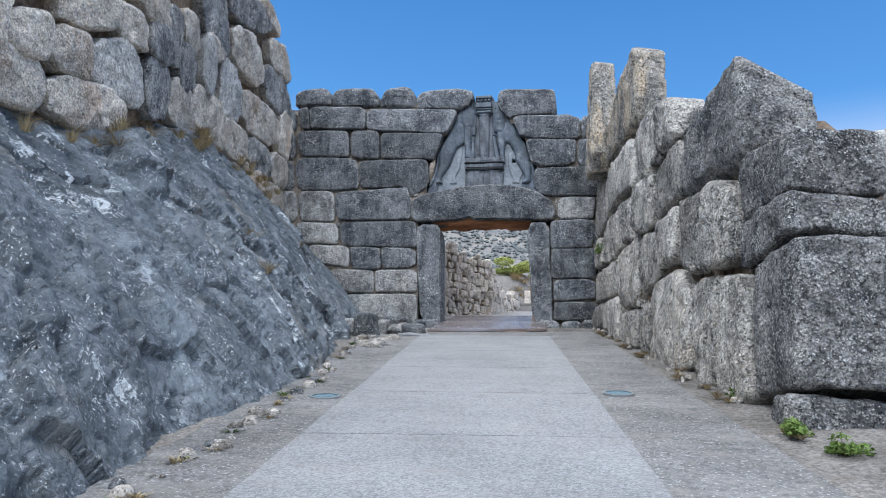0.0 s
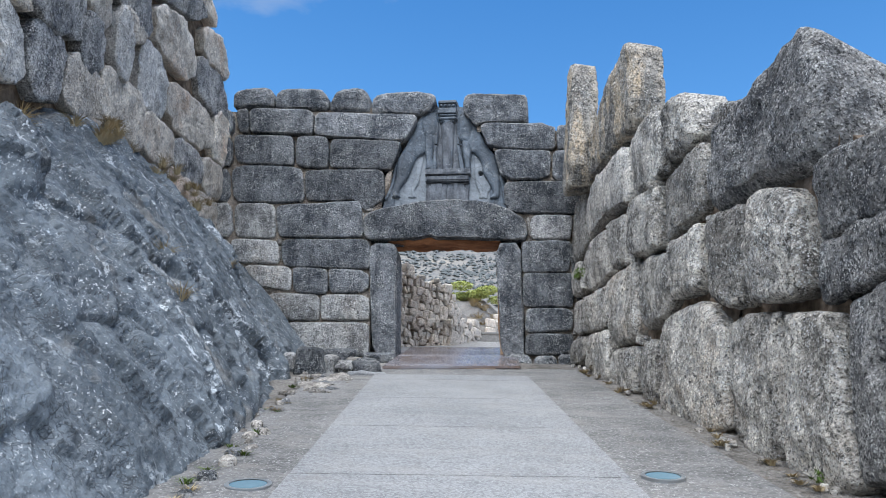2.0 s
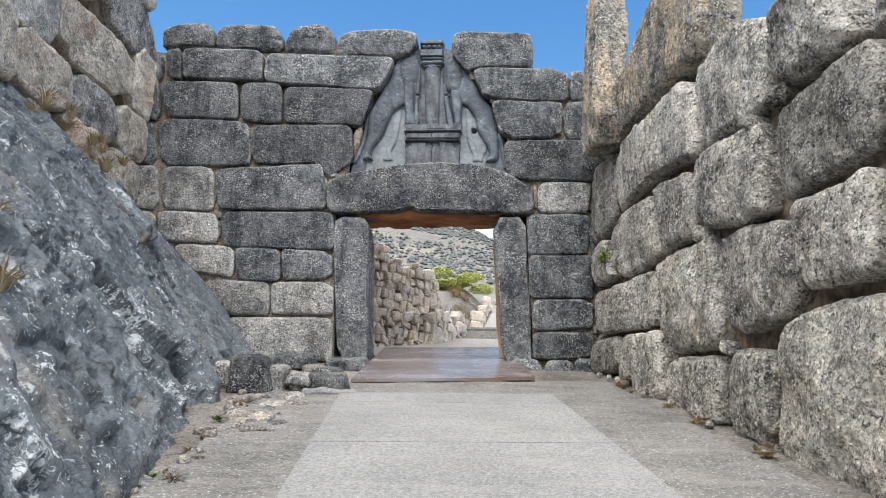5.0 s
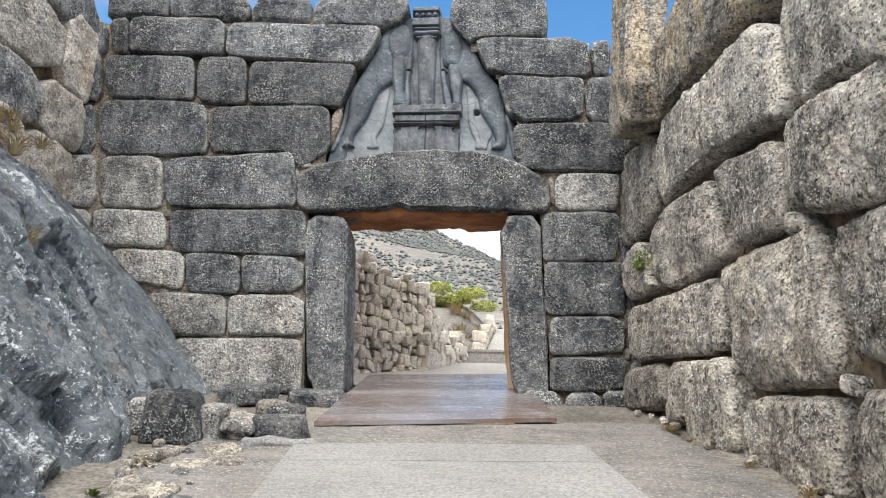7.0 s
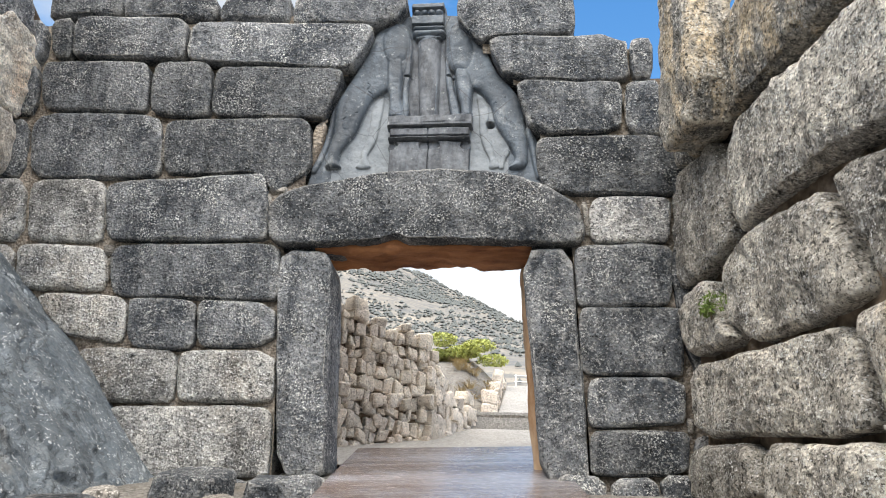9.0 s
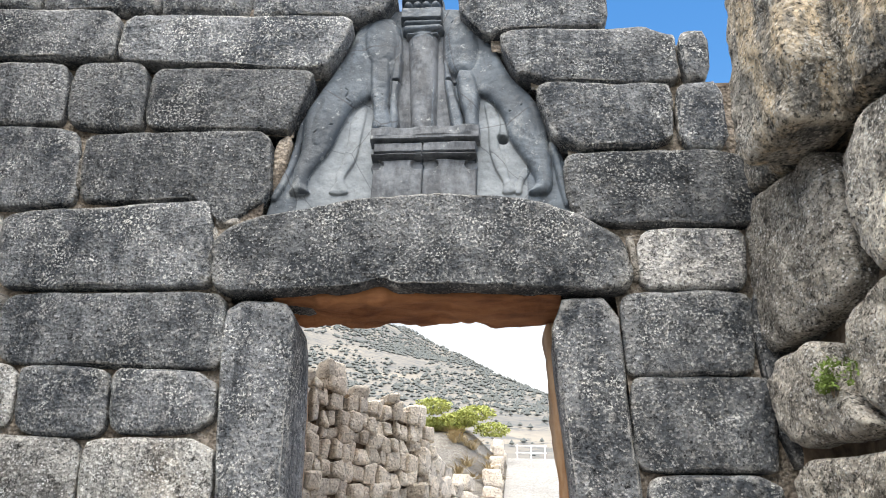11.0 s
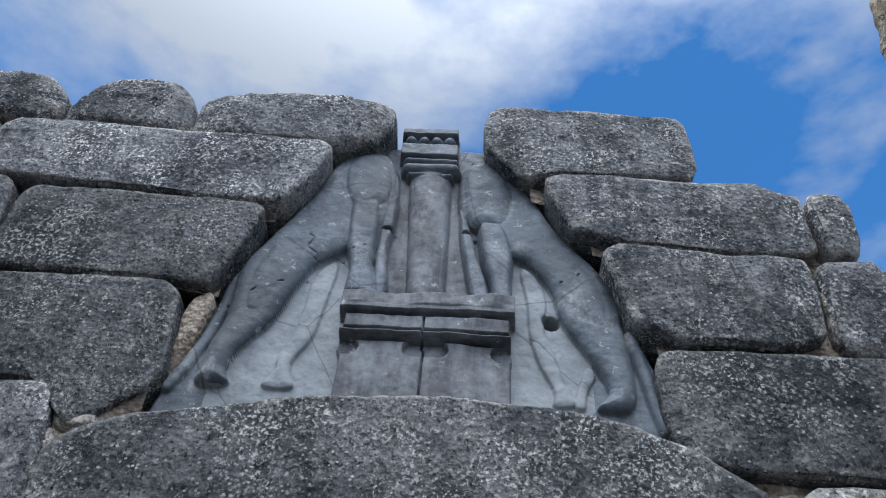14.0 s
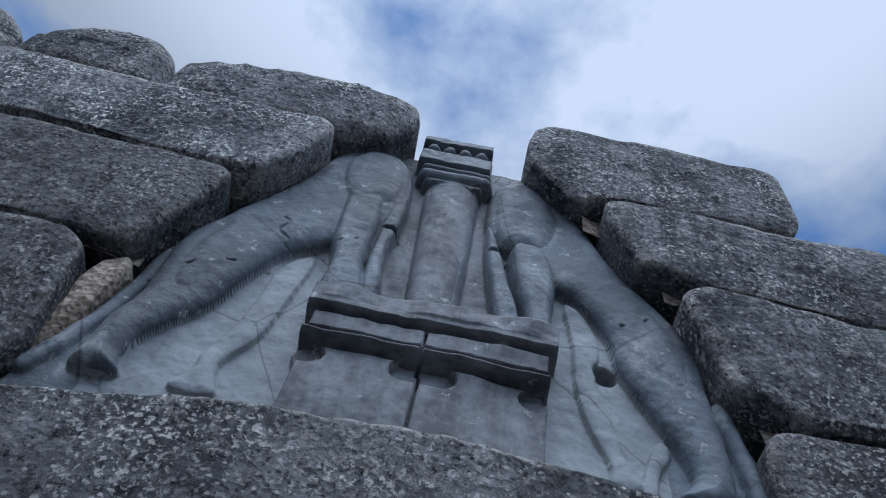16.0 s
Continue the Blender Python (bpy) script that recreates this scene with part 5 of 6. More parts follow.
polygonal([((8.0, 2.4), (11.2, 2.9), (11.3, 1.6), (8.1, 0.9)), ((11.3, 3.0), (14.3, 3.4), (14.3, 1.3), (11.4, 0.9)), ((12.0, 4.4), (15.2, 4.6), (15.3, 2.9), (12.1, 3.1)), ((22.4, 5.1), (23.6, 5.3), (24.2, 4.2), (22.4, 4.0)),
           ((26.4, 10.4), (28.0, 10.3), (28.1, 9.8), (26.9, 9.8)), ((21.5, 6.3), (23.2, 6.6), (23.1, 6.3), (22.3, 5.9))], 64)


# ---- rock outcrop below it ----
def rock_foot(y):
    return np.interp(y, (4.0, 9.0, 12.0, 15.0, 18.2, 22.1, 24.0, 25.9, 28.5, 31.0), (2.0, 1.3, 0.62, 0.20, -0.40, -1.40, -1.80, -2.60, -3.12, -3.30))


def plates(a, b, size_a, size_b, seed):
    """Broken plates: the height of a tilted facet for each point, and how near its edge the point lies."""
    u, v = a / size_a, b / size_b
    i0, j0 = np.floor(u).astype(np.int64), np.floor(v).astype(np.int64)

    def chance(i, j, k):
        h = i * 374761393 + j * 668265263 + (seed * 31 + k) * 974711
        h = (h ^ (h >> 13)) * 1274126177
        return ((h ^ (h >> 16)) & 0xFFFF) / 65535.0

    best, second, height = np.full(a.shape, 9.0), np.full(a.shape, 9.0), np.zeros(a.shape)
    for di in (-1, 0, 1):
        for dj in (-1, 0, 1):
            i, j = i0 + di, j0 + dj
            du, dv = u - i - chance(i, j, 0), v - j - chance(i, j, 1)
            dist = np.hypot(du, dv)
            face = 2 * chance(i, j, 2) - 1 + du * (1.6 * chance(i, j, 3) - 0.3) + dv * (2.4 * chance(i, j, 4) - 1.2)
            second = np.where(dist < best, best, np.minimum(second, dist))
            height = np.where(dist < best, face, height)
            best = np.minimum(best, dist)
    return height, second - best


KNOBS = ((17.02, 0.782, 0.75, 0.11),)
ry, rt = np.linspace(5.0, 30.3, 640), np.linspace(0, 1, 250)
RYY, RTT = np.meshgrid(ry, rt, indexing="ij")
x0, z0 = rock_foot(RYY), ramp_z(RYY) - 0.25
x1, z1 = west_x(RYY) - 0.35, rock_top(RYY) + 0.1
bow = 0.35 * np.sin(np.pi * RTT) * np.clip((31.5 - RYY) / 6, 0, 1)
X = x0 + (x1 - x0) * RTT + bow * 0.5
Z = z0 + (z1 - z0) * RTT + bow * 0.5
P = np.stack([X.ravel(), RYY.ravel(), Z.ravel()], 1)
bend = 0.45 * fbm(P, 0.6, 4, 0.55, 80)
da, db = P @ np.array(DIP) + bend, P @ np.array(STRIKE) + bend * 0.8 + 0.12 * fbm(P, 2.2, 3, 0.5, 79)
tilt = np.stack([da * 0.4, db * 1.25, P @ np.array(FACE)], 1)
d = 0.20 * fbm(P, 0.35, 3, 0.5, 81) + 0.07 * fbm(tilt, 1.6, 4, 0.6, 85) + 0.022 * fbm(P, 7.0, 3, 0.55, 88)
for size_a, size_b, high, sd in ((2.6, 1.25, 0.12, 3), (1.1, 0.50, 0.06, 5), (0.42, 0.24, 0.034, 7), (0.17, 0.11, 0.012, 9)):
    face, rim = plates(da, db, size_a, size_b, sd)
    d += high * face * np.clip(0.75 + 0.6 * fbm(P, 0.5, 2, 0.5, 90 + sd), 0.15, 1.3) - high * 0.25 * np.clip(1 - rim / 0.12, 0, 1)
# an overhanging knob high on the rock
for ky, kt, wide, tall in KNOBS:
    e = np.hypot((RYY - ky) / wide, (RTT - kt) / tall).ravel() + 0.25 * fbm(P, 1.6, 3, 0.5, 95)
    d += 0.36 * np.clip((1.0 - e) / 0.35, 0, 1) ** 0.6
calm = (np.clip((30.6 - P[:, 1]) / 3.0, 0.15, 1) * np.clip(RTT.ravel() / 0.05, 0.25, 1) * np.clip((1 - RTT.ravel()) / 0.08, 0.3, 1))
d *= calm
P += d[:, None] * np.array([0.72, -0.2, 0.66])
gi = np.arange(RYY.size).reshape(RYY.shape)
kf = np.stack([gi[:-1, :-1], gi[1:, :-1], gi[1:, 1:], gi[:-1, 1:]], -1).reshape(-1, 4)
thing("rock_outcrop", mesh_from("rock_outcrop", P, kf, M_ROCK), "bare blue-grey limestone outcrop with white patches", "rock", "structure")


# ---- wooden deck through the gate ----
DECK_DIR = Vector((2.95, 0.96, 0)).normalized()


def deck_plank(k, y_left, width):
    """One board of the deck, from side to side."""
    x_left = -0.67 - 0.10 * (y_left - 26.46)
    length = 3.14
    y_right = y_left + DECK_DIR.y * length
    x_right = x_left + DECK_DIR.x * length
    x_left, x_right = x_left, x_right
    side = Vector((0, width, width * GRADE))
    v = []
    for zoff in (0.075, 0.02):
        for bx, by in ((x_left, y_left), (x_right, y_right)):
            for s in (0.0, 1.0):
                v.append((bx, by + s * (width - 0.008), ramp_z(by + s * (width - 0.008)) + zoff))
    f = [(0, 2, 3, 1), (4, 5, 7, 6), (0, 4, 6, 2), (1, 3, 7, 5), (0, 1, 5, 4), (2, 6, 7, 3)]
    return mesh_from("plank", v, f, M_WOOD, False)


deck = thing("wooden_deck", strip("deck_frame", 27.0, 31.4, lambda y: path_x(y) - 1.0, lambda y: path_x(y) + 1.0, 0.02, M_EARTH, 1.0, 3, 0.0), "weathered brown boardwalk over the threshold", "deck")
for k in range(43):
    part("plank", deck_plank(k, 26.46 + k * 0.142, 0.142), deck)


# ---- inside the gate ----
def rubble_wall(name, a, b, height, seed, size=0.34, label="", thick=0.5, wide=(0.6, 1.4)):
    """A dry-stone wall of many stones from a to b; height: at both ends."""
    a, b = Vector(a), Vector(b)
    run = (b - a).length
    d = (b - a).normalized()
    out = Vector((d.y, -d.x, 0))
    rnd = random.Random(seed)

    def place(p):
        return np.stack([a.x + d.x * p[:, 0] + out.x * p[:, 2], a.y + d.y * p[:, 0] + out.y * p[:, 2], p[:, 1]], 1)

    lo, hi = min(ground_z(a.x, a.y), ground_z(b.x, b.y)) - 0.3, max(ground_z(a.x, a.y) + height[0], ground_z(b.x, b.y) + height[1])
    core = [(*(a + out * o + d * s).to_2d(), z) for s, g, h in ((0, ground_z(a.x, a.y), height[0]), (run, ground_z(b.x, b.y), height[1])) for o in (-0.12, -thick) for z in (g - 0.4, g + h - 0.2)]
    f = [(0, 1, 5, 4), (2, 6, 7, 3), (1, 3, 7, 5), (0, 2, 3, 1), (4, 5, 7, 6)]
    w = thing(name, mesh_from(name, core, f, M_EARTH, False), label, "dry-stone wall", "structure")
    z = lo
    while z < hi:
        h = size * rnd.uniform(0.7, 1.15)
        s = -rnd.uniform(0, size)
        while s < run:
            l = size * rnd.uniform(*wide)
            t = min(max((s + l / 2) / run, 0), 1)
            g = ground_z(a.x + d.x * run * t, a.y + d.y * run * t)
            top = g + height[0] + (height[1] - height[0]) * t + rnd.uniform(-0.2, 0.12)
            if z + h / 2 < top and z + h > g - 0.2:
                j = [rnd.uniform(-0.05, 0.05) for _ in range(4)]
                stone("rubble_stone", [(s, z + j[0]), (s + l, z + j[1]), (s + l, z + h + j[2]), (s, z + h + j[3])], 0.3, lambda p, o=rnd.uniform(-0.03, 0.04): place(p + np.array([0, 0, o])),
                      M_RUBBLE, w, rnd.randrange(999), r=0.035, step=0.1, rough=0.045, wobble=0.05, gap=0.004)
            s += l
        z += h
    return w


rubble_wall("wall_1", (-2.9, 31.8, 0), (-0.25, 34.6, 0), (3.25, 1.85), 5, 0.25, "pale dry-stone wall of pinkish limestone inside the gate", wide=(0.45, 0.95))
rubble_wall("wall_2", (-0.3, 34.5, 0), (0.25, 37.1, 0), (1.15, 0.75), 6, 0.32, "low tumbled dry-stone wall beside the steps")
rubble_wall("wall_3", (0.72, 38.2, 0), (0.62, 46.0, 0), (0.25, 0.3), 7, 0.3, "low rough stone wall along the upper road")
steps = thing("stone_steps", slab_box("step_base", (0.2, 37.6, 1.9), (4.6, 38.6, 2.86), M_GROUND), "four worn pale stone steps", "steps", "structure")
for k in range(4):
    part("step", slab_box("step", (0.22, 36.98 + 0.3 * k, 2.0), (4.6, 37.5 + 0.3 * k, 2.52 + 0.15 * k), M_PALE, 0.025), steps)


def upper_road(name, y0, y1, x0, x1, lift):
    """A pale trodden surface that follows the ground."""
    ys, xs = np.linspace(y0, y1, 60), np.linspace(x0, x1, 12)
    Y, X = np.meshgrid(ys, xs, indexing="ij")
    P = np.stack([X.ravel(), Y.ravel(), ground_z(X, Y).ravel() + lift], 1)
    g = np.arange(Y.size).reshape(Y.shape)
    F = np.stack([g[:-1, :-1], g[:-1, 1:], g[1:, 1:], g[1:, :-1]], -1).reshape(-1, 4)
    return mesh_from(name, P, F, M_PALE)


thing("pavement_2", upper_road("pavement_2", 31.0, 37.0, -2.6, 4.6, 0.03), "pale trodden earth behind the gate", "pavement", "structure")
thing("road_2", upper_road("road_2", 38.3, 48.0, 0.78, 4.6, 0.03), "pale upper road climbing from the steps", "road", "structure")


# ---- hill beyond ----
def hill_z(p):
    """Height of the hillside at the points p."""
    rise = np.clip((p[:, 1] - 75) / 330, 0, 1)
    crest = np.interp(p[:, 0], (-420, -110, -52, -10, 10, 60, 300), (140, 142, 122, 97, 84, 45, 5))
    return 8 + rise ** 0.9 * crest * (1 - 0.35 * np.clip((p[:, 1] - 405) / 300, 0, 1)) + 7 * rise * fbm(p * np.array([1, 1, 0]), 0.012, 5, 0.5, 91)


hx, hy = np.linspace(-420, 300, 150), np.linspace(75, 700, 110)
HX, HY = np.meshgrid(hx, hy, indexing="ij")
hp = np.stack([HX.ravel(), HY.ravel(), np.zeros(HX.size)], 1)
hp[:, 2] = hill_z(hp)
gi = np.arange(HX.size).reshape(HX.shape)
hf = np.stack([gi[:-1, :-1], gi[1:, :-1], gi[1:, 1:], gi[:-1, 1:]], -1).reshape(-1, 4)
thing("hill", mesh_from("hill", hp, hf, M_HILL), "pale scrub-dotted limestone hillside", "hill", "structure")


def clumps(name, centres, sizes, mat, seed, label, category):
    """Many small uneven clumps of leaves as one mesh."""
    rng = np.random.RandomState(seed)
    oct_v = np.array([(1, 0, 0), (0, 1, 0), (-1, 0, 0), (0, -1, 0), (0, 0, 1), (0, 0, -0.3)], dtype=float)
    oct_f = np.array([(0, 1, 4), (1, 2, 4), (2, 3, 4), (3, 0, 4), (1, 0, 5), (2, 1, 5), (3, 2, 5), (0, 3, 5)])
    n = len(centres)
    v = oct_v[None] * sizes[:, None, None] * rng.uniform(0.6, 1.3, (n, 6, 1)) + centres[:, None]
    f = oct_f[None] + 6 * np.arange(n)[:, None, None]
    return tagged(new(name, mesh_from(name, v.reshape(-1, 3), f.reshape(-1, 3), mat, False)), label, category, "", "stuff")


rng = np.random.RandomState(4)
c = np.stack([rng.uniform(-160, 60, 30000), 80 + 330 * rng.uniform(0, 1, 30000) ** 0.8, np.zeros(30000)], 1)
c = c[fbm(c, 0.03, 3, 0.5, 14) + rng.uniform(-0.5, 0.5, 30000) + np.clip((c[:, 0] + 60) / 80, -0.4, 0.5) > 0.0]
c[:, 2] = hill_z(c) + 0.2
clumps("hill_scrub", c, rng.uniform(0.25, 0.9, len(c)) ** 1.3 * (0.35 + c[:, 1] / 360), M_SCRUB, 3, "dark green scrub dotted over the hillside", "scrub")


def leafy(name, centre, radii, count, leaf, mat, seed, label, category):
    """A shrub: leaves on a handful of lumps, with short stems under them."""
    rng = np.random.RandomState(seed)
    lumps = rng.normal(0, 0.45, (9, 3)) * np.array(radii)
    which = rng.randint(0, 9, count)
    d = rng.normal(0, 1, (count, 3))
    d /= np.linalg.norm(d, axis=1, keepdims=True)
    p = lumps[which] + d * np.array(radii) * 0.5 * rng.uniform(0.6, 1.0, (count, 1))
    p[:, 2] = np.abs(p[:, 2])
    a, b = rng.normal(0, 1, (count, 3)), rng.normal(0, 1, (count, 3))
    a *= leaf / np.linalg.norm(a, axis=1, keepdims=True)
    b *= 0.5 * leaf / np.linalg.norm(b, axis=1, keepdims=True)
    v = np.stack([p - a, p + b, p + a, p - b], 1) + np.array(centre)
    f = np.arange(count * 4).reshape(-1, 4)
    ob = thing(name, None, label, category)
    ob.location = centre
    crown = part("leaves", mesh_from("leaves", v.reshape(-1, 3) - np.array(centre), f, mat, False), ob)
    stems_v, stems_f = [], []
    for k in range(6):
        tip = lumps[k % 9] * 0.9
        tip[2] = abs(tip[2]) + radii[2] * 0.2
        base = np.array([tip[0] * 0.15, tip[1] * 0.15, -0.05])
        r = leaf * 0.18
        for q, rr in ((base, r), (tip, r * 0.4)):
            stems_v += [tuple(q + np.array([math.cos(t) * rr, math.sin(t) * rr, 0])) for t in (0, 2.1, 4.2)]
        o = 6 * k
        stems_f += [(o, o + 1, o + 4, o + 3), (o + 1, o + 2, o + 5, o + 4), (o + 2, o, o + 3, o + 5)]
    part("stems", mesh_from("stems", stems_v, stems_f, M_EARTH, False), ob)
    return ob


leafy("bush", (-0.45, 43.0, float(ground_z(-0.45, 43.0)) + 0.02), (1.05, 0.7, 0.42), 6200, 0.055, M_BUSH, 8, "round yellow-green bush on the bank above the wall", "bush")


# ---- plants ----
def tuft(name, at, height, count, spread, mat, seed, label, lean=(0.0, 0.0)):
    """A tuft of thin blades, each bent once."""
    rng = np.random.RandomState(seed)
    v, f = [], []
    for k in range(count):
        ang, out = rng.uniform(0, 6.28), rng.uniform(0, 1) ** 0.7
        h = height * rng.uniform(0.5, 1.1)
        d = np.array([math.cos(ang), math.sin(ang), 0.0])
        foot = d * spread * 0.35 * out
        mid = foot + d * spread * 0.4 * out + np.array([lean[0] * 0.4, lean[1] * 0.4, h * 0.6])
        tip = foot + d * spread * (0.5 + out) + np.array([lean[0], lean[1], h * rng.uniform(0.7, 1.0)])
        side = np.array([-d[1], d[0], 0]) * 0.006
        o = len(v)
        v += [tuple(foot - side), tuple(foot + side), tuple(mid + side), tuple(mid - side), tuple(tip)]
        f += [(o, o + 1, o + 2, o + 3), (o + 3, o + 2, o + 4, o + 4)]
    me = bpy.data.meshes.new(name)
    me.from_pydata(v, [], [q if q[2] != q[3] else q[:3] for q in f])
    me.materials.append(mat)
    ob = thing(name, me, label, "grass", "stuff")
    ob.location = at
    return ob


for k, (x, y, z, h, n) in enumerate(((-3.25, 16.6, 1.15, 0.32, 130), (-3.45, 16.9, 1.3, 0.28, 90), (-4.3, 20.4, 2.75, 0.35, 120), (-4.5, 20.9, 3.0, 0.3, 90), (-4.0, 25.15, 1.8, 0.4, 120), (-2.6, 19.95, 0.7, 0.3, 90),
                                     (-1.95, 19.4, -0.1, 0.3, 90), (-6.0, 27.3, 4.0, 0.35, 110), (-5.3, 24.0, 3.6, 0.3, 90), (-3.7, 17.8, 1.9, 0.3, 80))):
    tuft("dry_grass", (x, y, z), h, n, 0.22, M_DRY, 20 + k, "tuft of dry straw-coloured grass on the rock")
rnd = random.Random(17)
for k in range(14):
    x, y = rnd.uniform(-0.6, 0.5), rnd.uniform(39.0, 42.2)
    tuft("dry_grass", (x, y, float(ground_z(x, y)) - 0.04), rnd.uniform(0.15, 0.3), 70, 0.3, M_DRY, 500 + k, "dry yellow grass on the bank above the steps")
rnd = random.Random(21)
for k in range(26):
    y = rnd.uniform(14.5, 29.0)
    tuft("dry_grass", (float(west_x(y)) + rnd.uniform(0.1, 0.6), y, float(rock_top(y)) - rnd.uniform(0.1, 0.5)), rnd.uniform(0.15, 0.32), 70, 0.2, M_DRY, 300 + k, "dry grass in the seam between rock and wall")
rnd = random.Random(12)
for k in range(34):
    y = rnd.uniform(11.0, 24.5)
    x = float(rock_foot(y)) + rnd.uniform(0.05, 0.3)
    tuft("dry_grass", (x, y, ramp_z(y) - 0.03), rnd.uniform(0.05, 0.13), 40, 0.12, M_DRY if rnd.random() < 0.75 else M_GREEN, 60 + k, "low dry grass along the foot of the rock")
for k in range(26):
    y = rnd.uniform(15.0, 28.5)
    x = float(east_x(y)) - rnd.uniform(0.05, 0.35)
    tuft("dry_grass", (x, y, ramp_z(y) - 0.03), rnd.uniform(0.04, 0.1), 36, 0.12, M_DRY, 120 + k, "low dry grass along the foot of the bastion")
leafy("weed", (6.0, 15.25, ramp_z(15.25) - 0.02), (0.17, 0.2, 0.17), 600, 0.03, M_GREEN, 31, "small green weed at the foot of the bastion", "weed")
leafy("weed", (6.25, 14.5, ramp_z(14.5) - 0.02), (0.2, 0.3, 0.13), 600, 0.03, M_GREEN, 32, "spreading green weed at the foot of the bastion", "weed")
leafy("weed", (5.85, 17.5, ramp_z(17.5) - 0.02), (0.2, 0.2, 0.13), 300, 0.03, M_GREEN, 33, "small green weed on the gravel", "weed")
leafy("wall_plant", (3.66, 28.83, 2.72), (0.12, 0.2, 0.26), 420, 0.025, M_GREEN, 34, "small green plant growing from a wall joint", "plant")


# ---- loose stones ----
def loose(x, y, w, d, h, seed, mat, label, turn=0.0):
    """A stone lying on the ramp."""
    g = ramp_z(y) - 0.06
    ca, sa = math.cos(turn), math.sin(turn)

    def place(p):
        a, b = p[:, 0], -p[:, 2] - d / 2
        return np.stack([x + a * ca - b * sa, y + a * sa + b * ca, g + p[:, 1] + GRADE * (a * sa + b * ca)], 1)

    v, f = boulder([(-w / 2, 0), (w / 2, 0), (w * 0.42, h), (-w * 0.44, h)], d, place, seed, r=min(0.07, h * 0.4), step=0.06, rough=0.03, wobble=0.04, bulge=0.02, gap=0.0)
    c = v.mean(0)
    ob = thing("loose_stone", mesh_from("loose_stone", v - c, f, mat), label, "stone")
    ob.location = c
    return ob


for x, y, w, d, h, s, m, lab, tn in ((-2.0, 25.45, 0.62, 0.45, 0.55, 1, M_GATE, "dark squared stone with a pale top beside the gate", 0.15), (-2.62, 25.85, 0.3, 0.3, 0.42, 2, M_GATE_PALE, "narrow upright stone against the rock", 0.3),
                                     (-1.6, 25.6, 0.24, 0.3, 0.42, 3, M_GATE_PALE, "small leaning stone beside the gate", -0.2), (-1.28, 25.62, 0.24, 0.3, 0.2, 4, M_DEBRIS, "low stone under a capping stone", 0.1),
                                     (-0.84, 25.66, 0.74, 0.3, 0.3, 6, M_GATE, "long low kerb stone with a pale top edge", 0.16), (-0.7, 25.3, 0.95, 0.16, 0.13, 9, M_SLAB, "strip of pale concrete along the kerb", 0.16),
                                     (-2.3, 28.6, 0.9, 0.6, 0.3, 7, M_GATE, "flat dark stone below the gate wall", 0.0), (-1.3, 28.8, 0.9, 0.5, 0.25, 8, M_GATE, "flat dark stone below the gate wall", 0.05),
                                     (-1.75, 26.5, 0.5, 0.4, 0.2, 10, M_DEBRIS, "broken stone in the gravel behind the kerb", 0.5), (-1.15, 26.9, 0.45, 0.35, 0.22, 11, M_GATE, "broken dark stone behind the kerb", -0.3),
                                     (-2.2, 27.2, 0.6, 0.4, 0.2, 12, M_GATE, "broken dark stone behind the kerb", 0.2), (-1.6, 27.7, 0.4, 0.4, 0.2, 13, M_DEBRIS, "broken stone in the gravel behind the kerb", 0.9),
                                     (-2.9, 27.6, 0.4, 0.3, 0.25, 14, M_DEBRIS, "broken stone at the foot of the rock", 0.4)):
    loose(x, y, w, d, h, s, m, lab, tn)
cap = loose(-1.3, 25.55, 0.42, 0.3, 0.16, 15, M_GATE_PALE, "pale flat capping stone lying on a low stone", 0.15)
cap.location.z += 0.14
rnd = random.Random(3)
for k in range(40):
    y = rnd.uniform(22.4, 25.2)
    x = float(rock_foot(y)) + 0.1 + rnd.uniform(0, 1) ** 1.6 * 1.1
    w = 0.07 + 0.3 * rnd.random() ** 2
    loose(x, y, w, w * rnd.uniform(0.6, 1.0), 0.065 + w * rnd.uniform(0.05, 0.16), 50 + k, rnd.choice((M_DEBRIS, M_DEBRIS, M_GATE)), "pale broken stone lying on the gravel", rnd.uniform(-1, 1))
for k in range(40):
    y = rnd.uniform(10.5, 22.6)
    x = float(rock_foot(y)) + rnd.uniform(0.0, 0.3)
    w = rnd.uniform(0.05, 0.2)
    loose(x, y, w, w * 0.8, 0.07 + w * 0.3, 120 + k, rnd.choice((M_DEBRIS, M_DEBRIS, M_GATE)), "small stone at the foot of the rock", rnd.uniform(-1, 1))
for k in range(22):
    y = rnd.uniform(15.8, 29.0)
    x = float(east_x(y)) - rnd.uniform(0.02, 0.3)
    w = rnd.uniform(0.05, 0.16)
    loose(x, y, w, w * 0.8, 0.06 + w * 0.25, 190 + k, rnd.choice((M_DEBRIS, M_RIGHT)), "small stone at the foot of the bastion", rnd.uniform(-1, 1))


# ---- lamps sunk in the ramp ----
def flat_mat(name, colour, rough, metal=0.0):
    m = Nodes(name, rough, 0.5)
    m.bsdf.inputs["Metallic"].default_value = metal
    return m.done(m.mix(m.noise(25, 5), colour, tuple(c * 0.7 for c in colour)))


M_RIM, M_LENS = flat_mat("steel_rim", (0.45, 0.47, 0.48), 0.4, 0.8), flat_mat("dusty_lens", (0.16, 0.27, 0.33), 0.15)


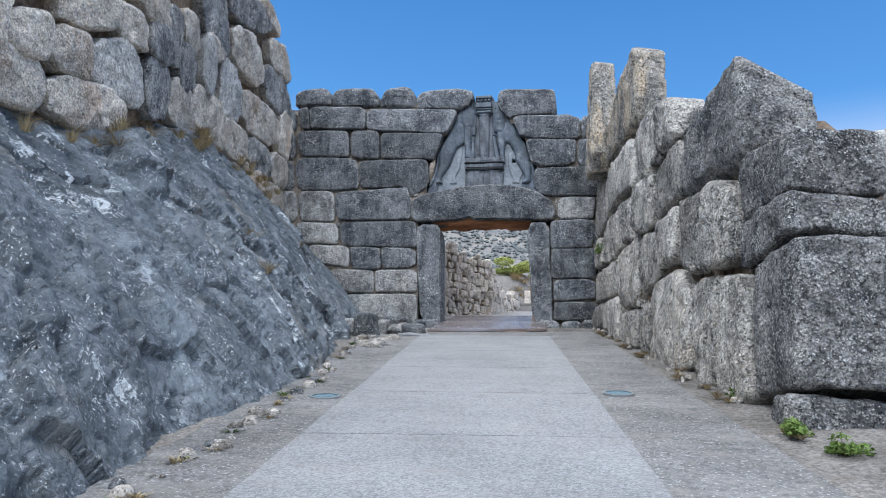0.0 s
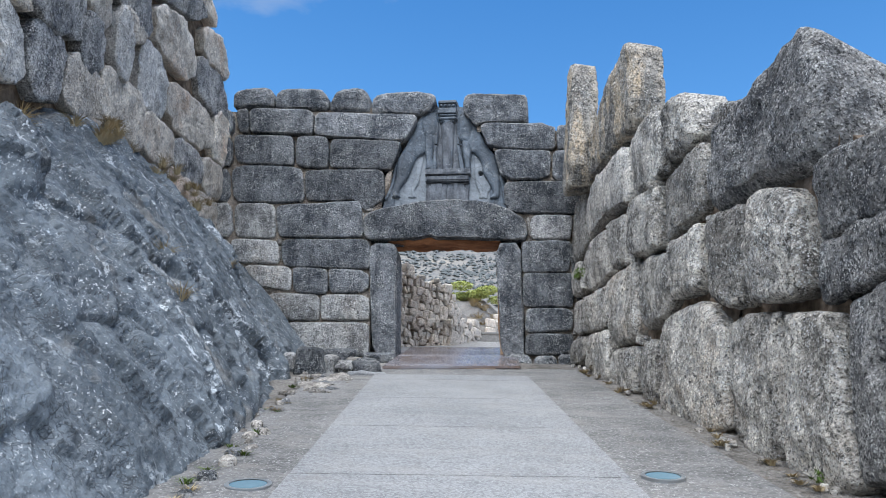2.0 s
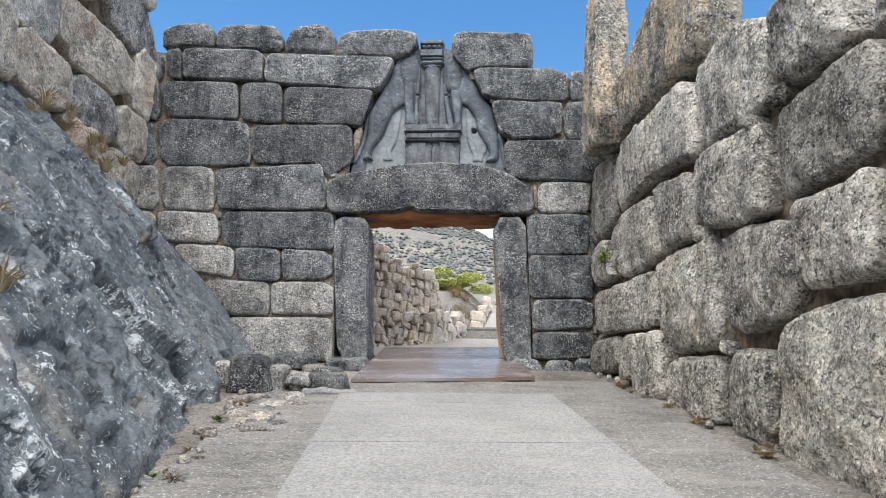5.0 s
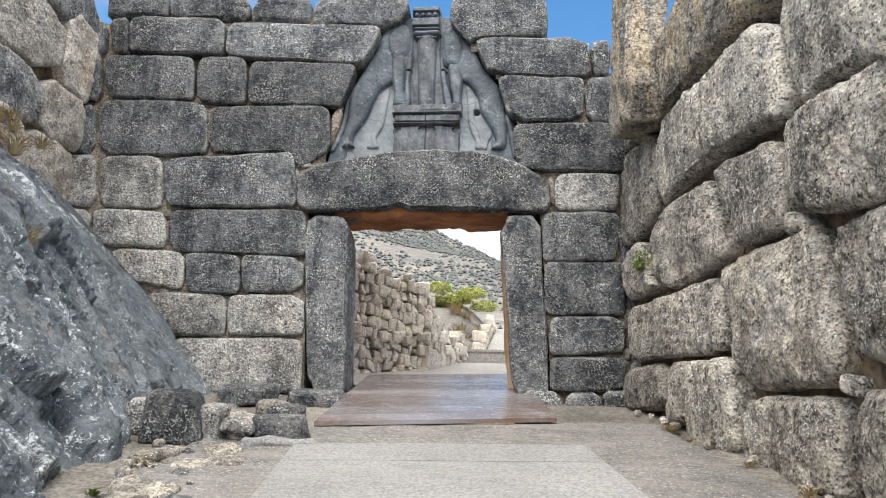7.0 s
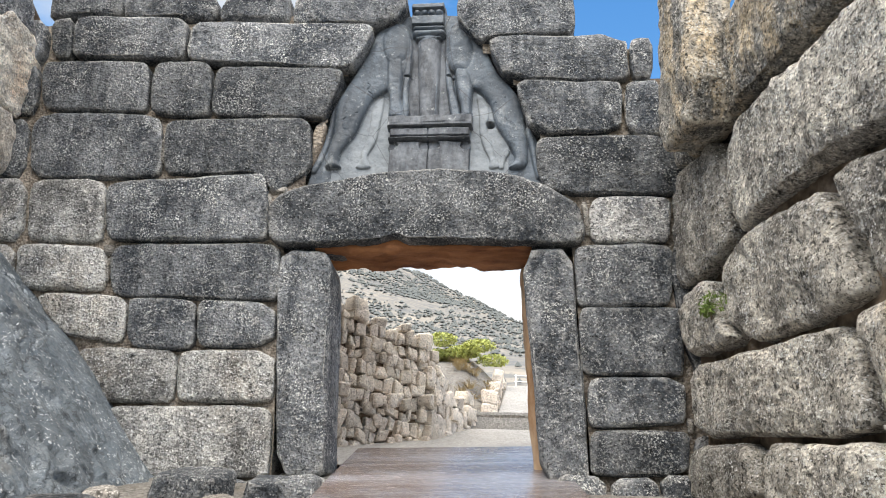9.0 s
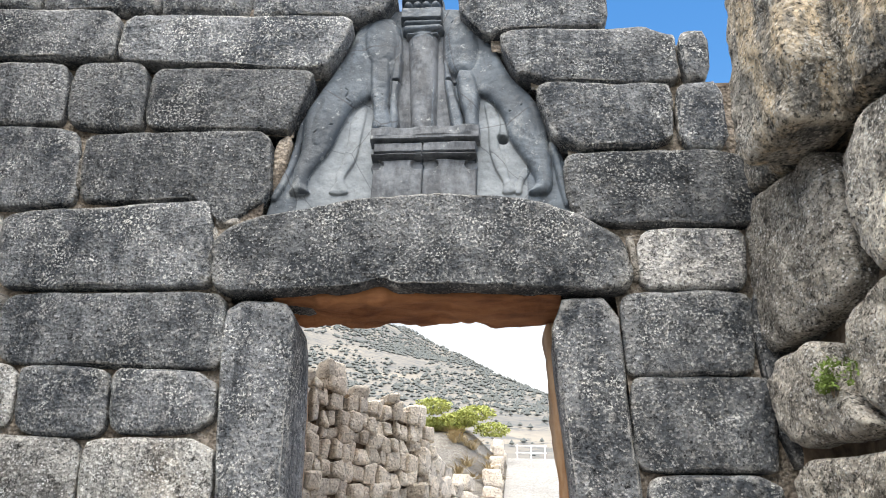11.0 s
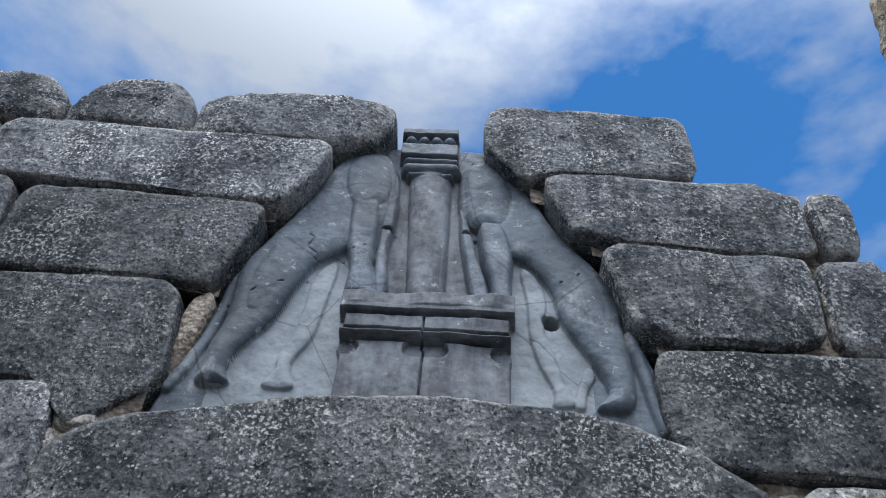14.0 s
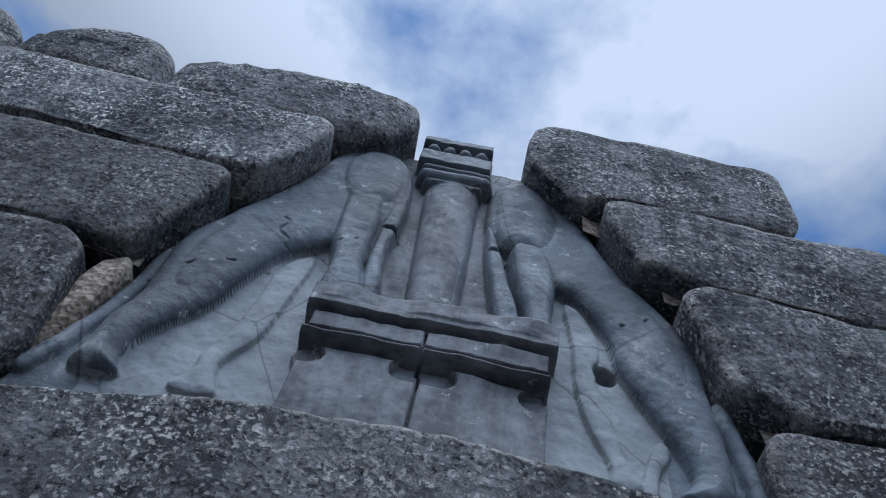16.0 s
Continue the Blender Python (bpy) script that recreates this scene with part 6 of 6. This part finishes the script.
def ring(r0, r1, z0, z1, n=40):
    """A flat ring (or a disc, with r0 = 0) with its outer edge."""
    v, f = [], []
    for k in range(n):
        t = 2 * math.pi * k / n
        v += [(r0 * math.cos(t), r0 * math.sin(t), z1), (r1 * math.cos(t), r1 * math.sin(t), z1), (r1 * math.cos(t), r1 * math.sin(t), z0)]
    for k in range(n):
        a, b = 3 * k, 3 * ((k + 1) % n)
        f += [(a, a + 1, b + 1, b), (a + 1, a + 2, b + 2, b + 1)]
    return v, f


for x, y in ((0.60, 16.21), (4.24, 17.3)):
    lamp = thing("ground_lamp", None, "round steel-rimmed floodlight set flush in the ramp", "ground lamp", group="ground lamps")
    lamp.matrix_world = Matrix.Translation((x, y, ramp_z(y) + 0.004)) @ Matrix.Rotation(math.atan(GRADE), 4, "X")
    part("rim", mesh_from("rim", *ring(0.165, 0.205, -0.05, 0.018), M_RIM, False), lamp, "steel rim")
    part("lens", mesh_from("lens", *ring(0.001, 0.165, -0.05, 0.012), M_LENS, False), lamp, "dusty blue glass lens")


# ---- white railing on the upper road ----
M_RAIL = flat_mat("white_rail", (0.75, 0.75, 0.74), 0.5)
rail = thing("railing", None, "low white railing at the top of the road", "railing")
for k in range(3):
    part("post", slab_box("post", (1.05 + 0.4 * k - 0.02, 45.6, 4.6), (1.05 + 0.4 * k + 0.02, 45.64, 5.45), M_RAIL), rail)
for z in (5.2, 5.4):
    part("rail", slab_box("rail", (1.0, 45.605, z), (1.9, 45.635, z + 0.03), M_RAIL), rail)

# ---- bastion's rear wall, seen past its corner ----
wall_rear = thing("wall_south", slab_box("wall_south", (8.6, 22.6, -3.5), (14.0, 24.0, 3.2), M_EARTH), "paler rear wall of the bastion", "stone wall", "structure")
rnd = random.Random(9)
z = -3.0
while z < 3.6:
    h, x = rnd.uniform(0.7, 1.0), 8.4
    while x < 13.5:
        w = rnd.uniform(0.8, 1.5)
        stone("boulder", [(x, z), (x + w, z), (x + w, z + h), (x, z + h)], 0.8, lambda p: np.stack([p[:, 0], 22.4 - p[:, 2], p[:, 1]], 1), M_GATE_PALE, wall_rear, rnd.randrange(999), r=0.14, step=0.12, rough=0.05)
        x += w
    z += h
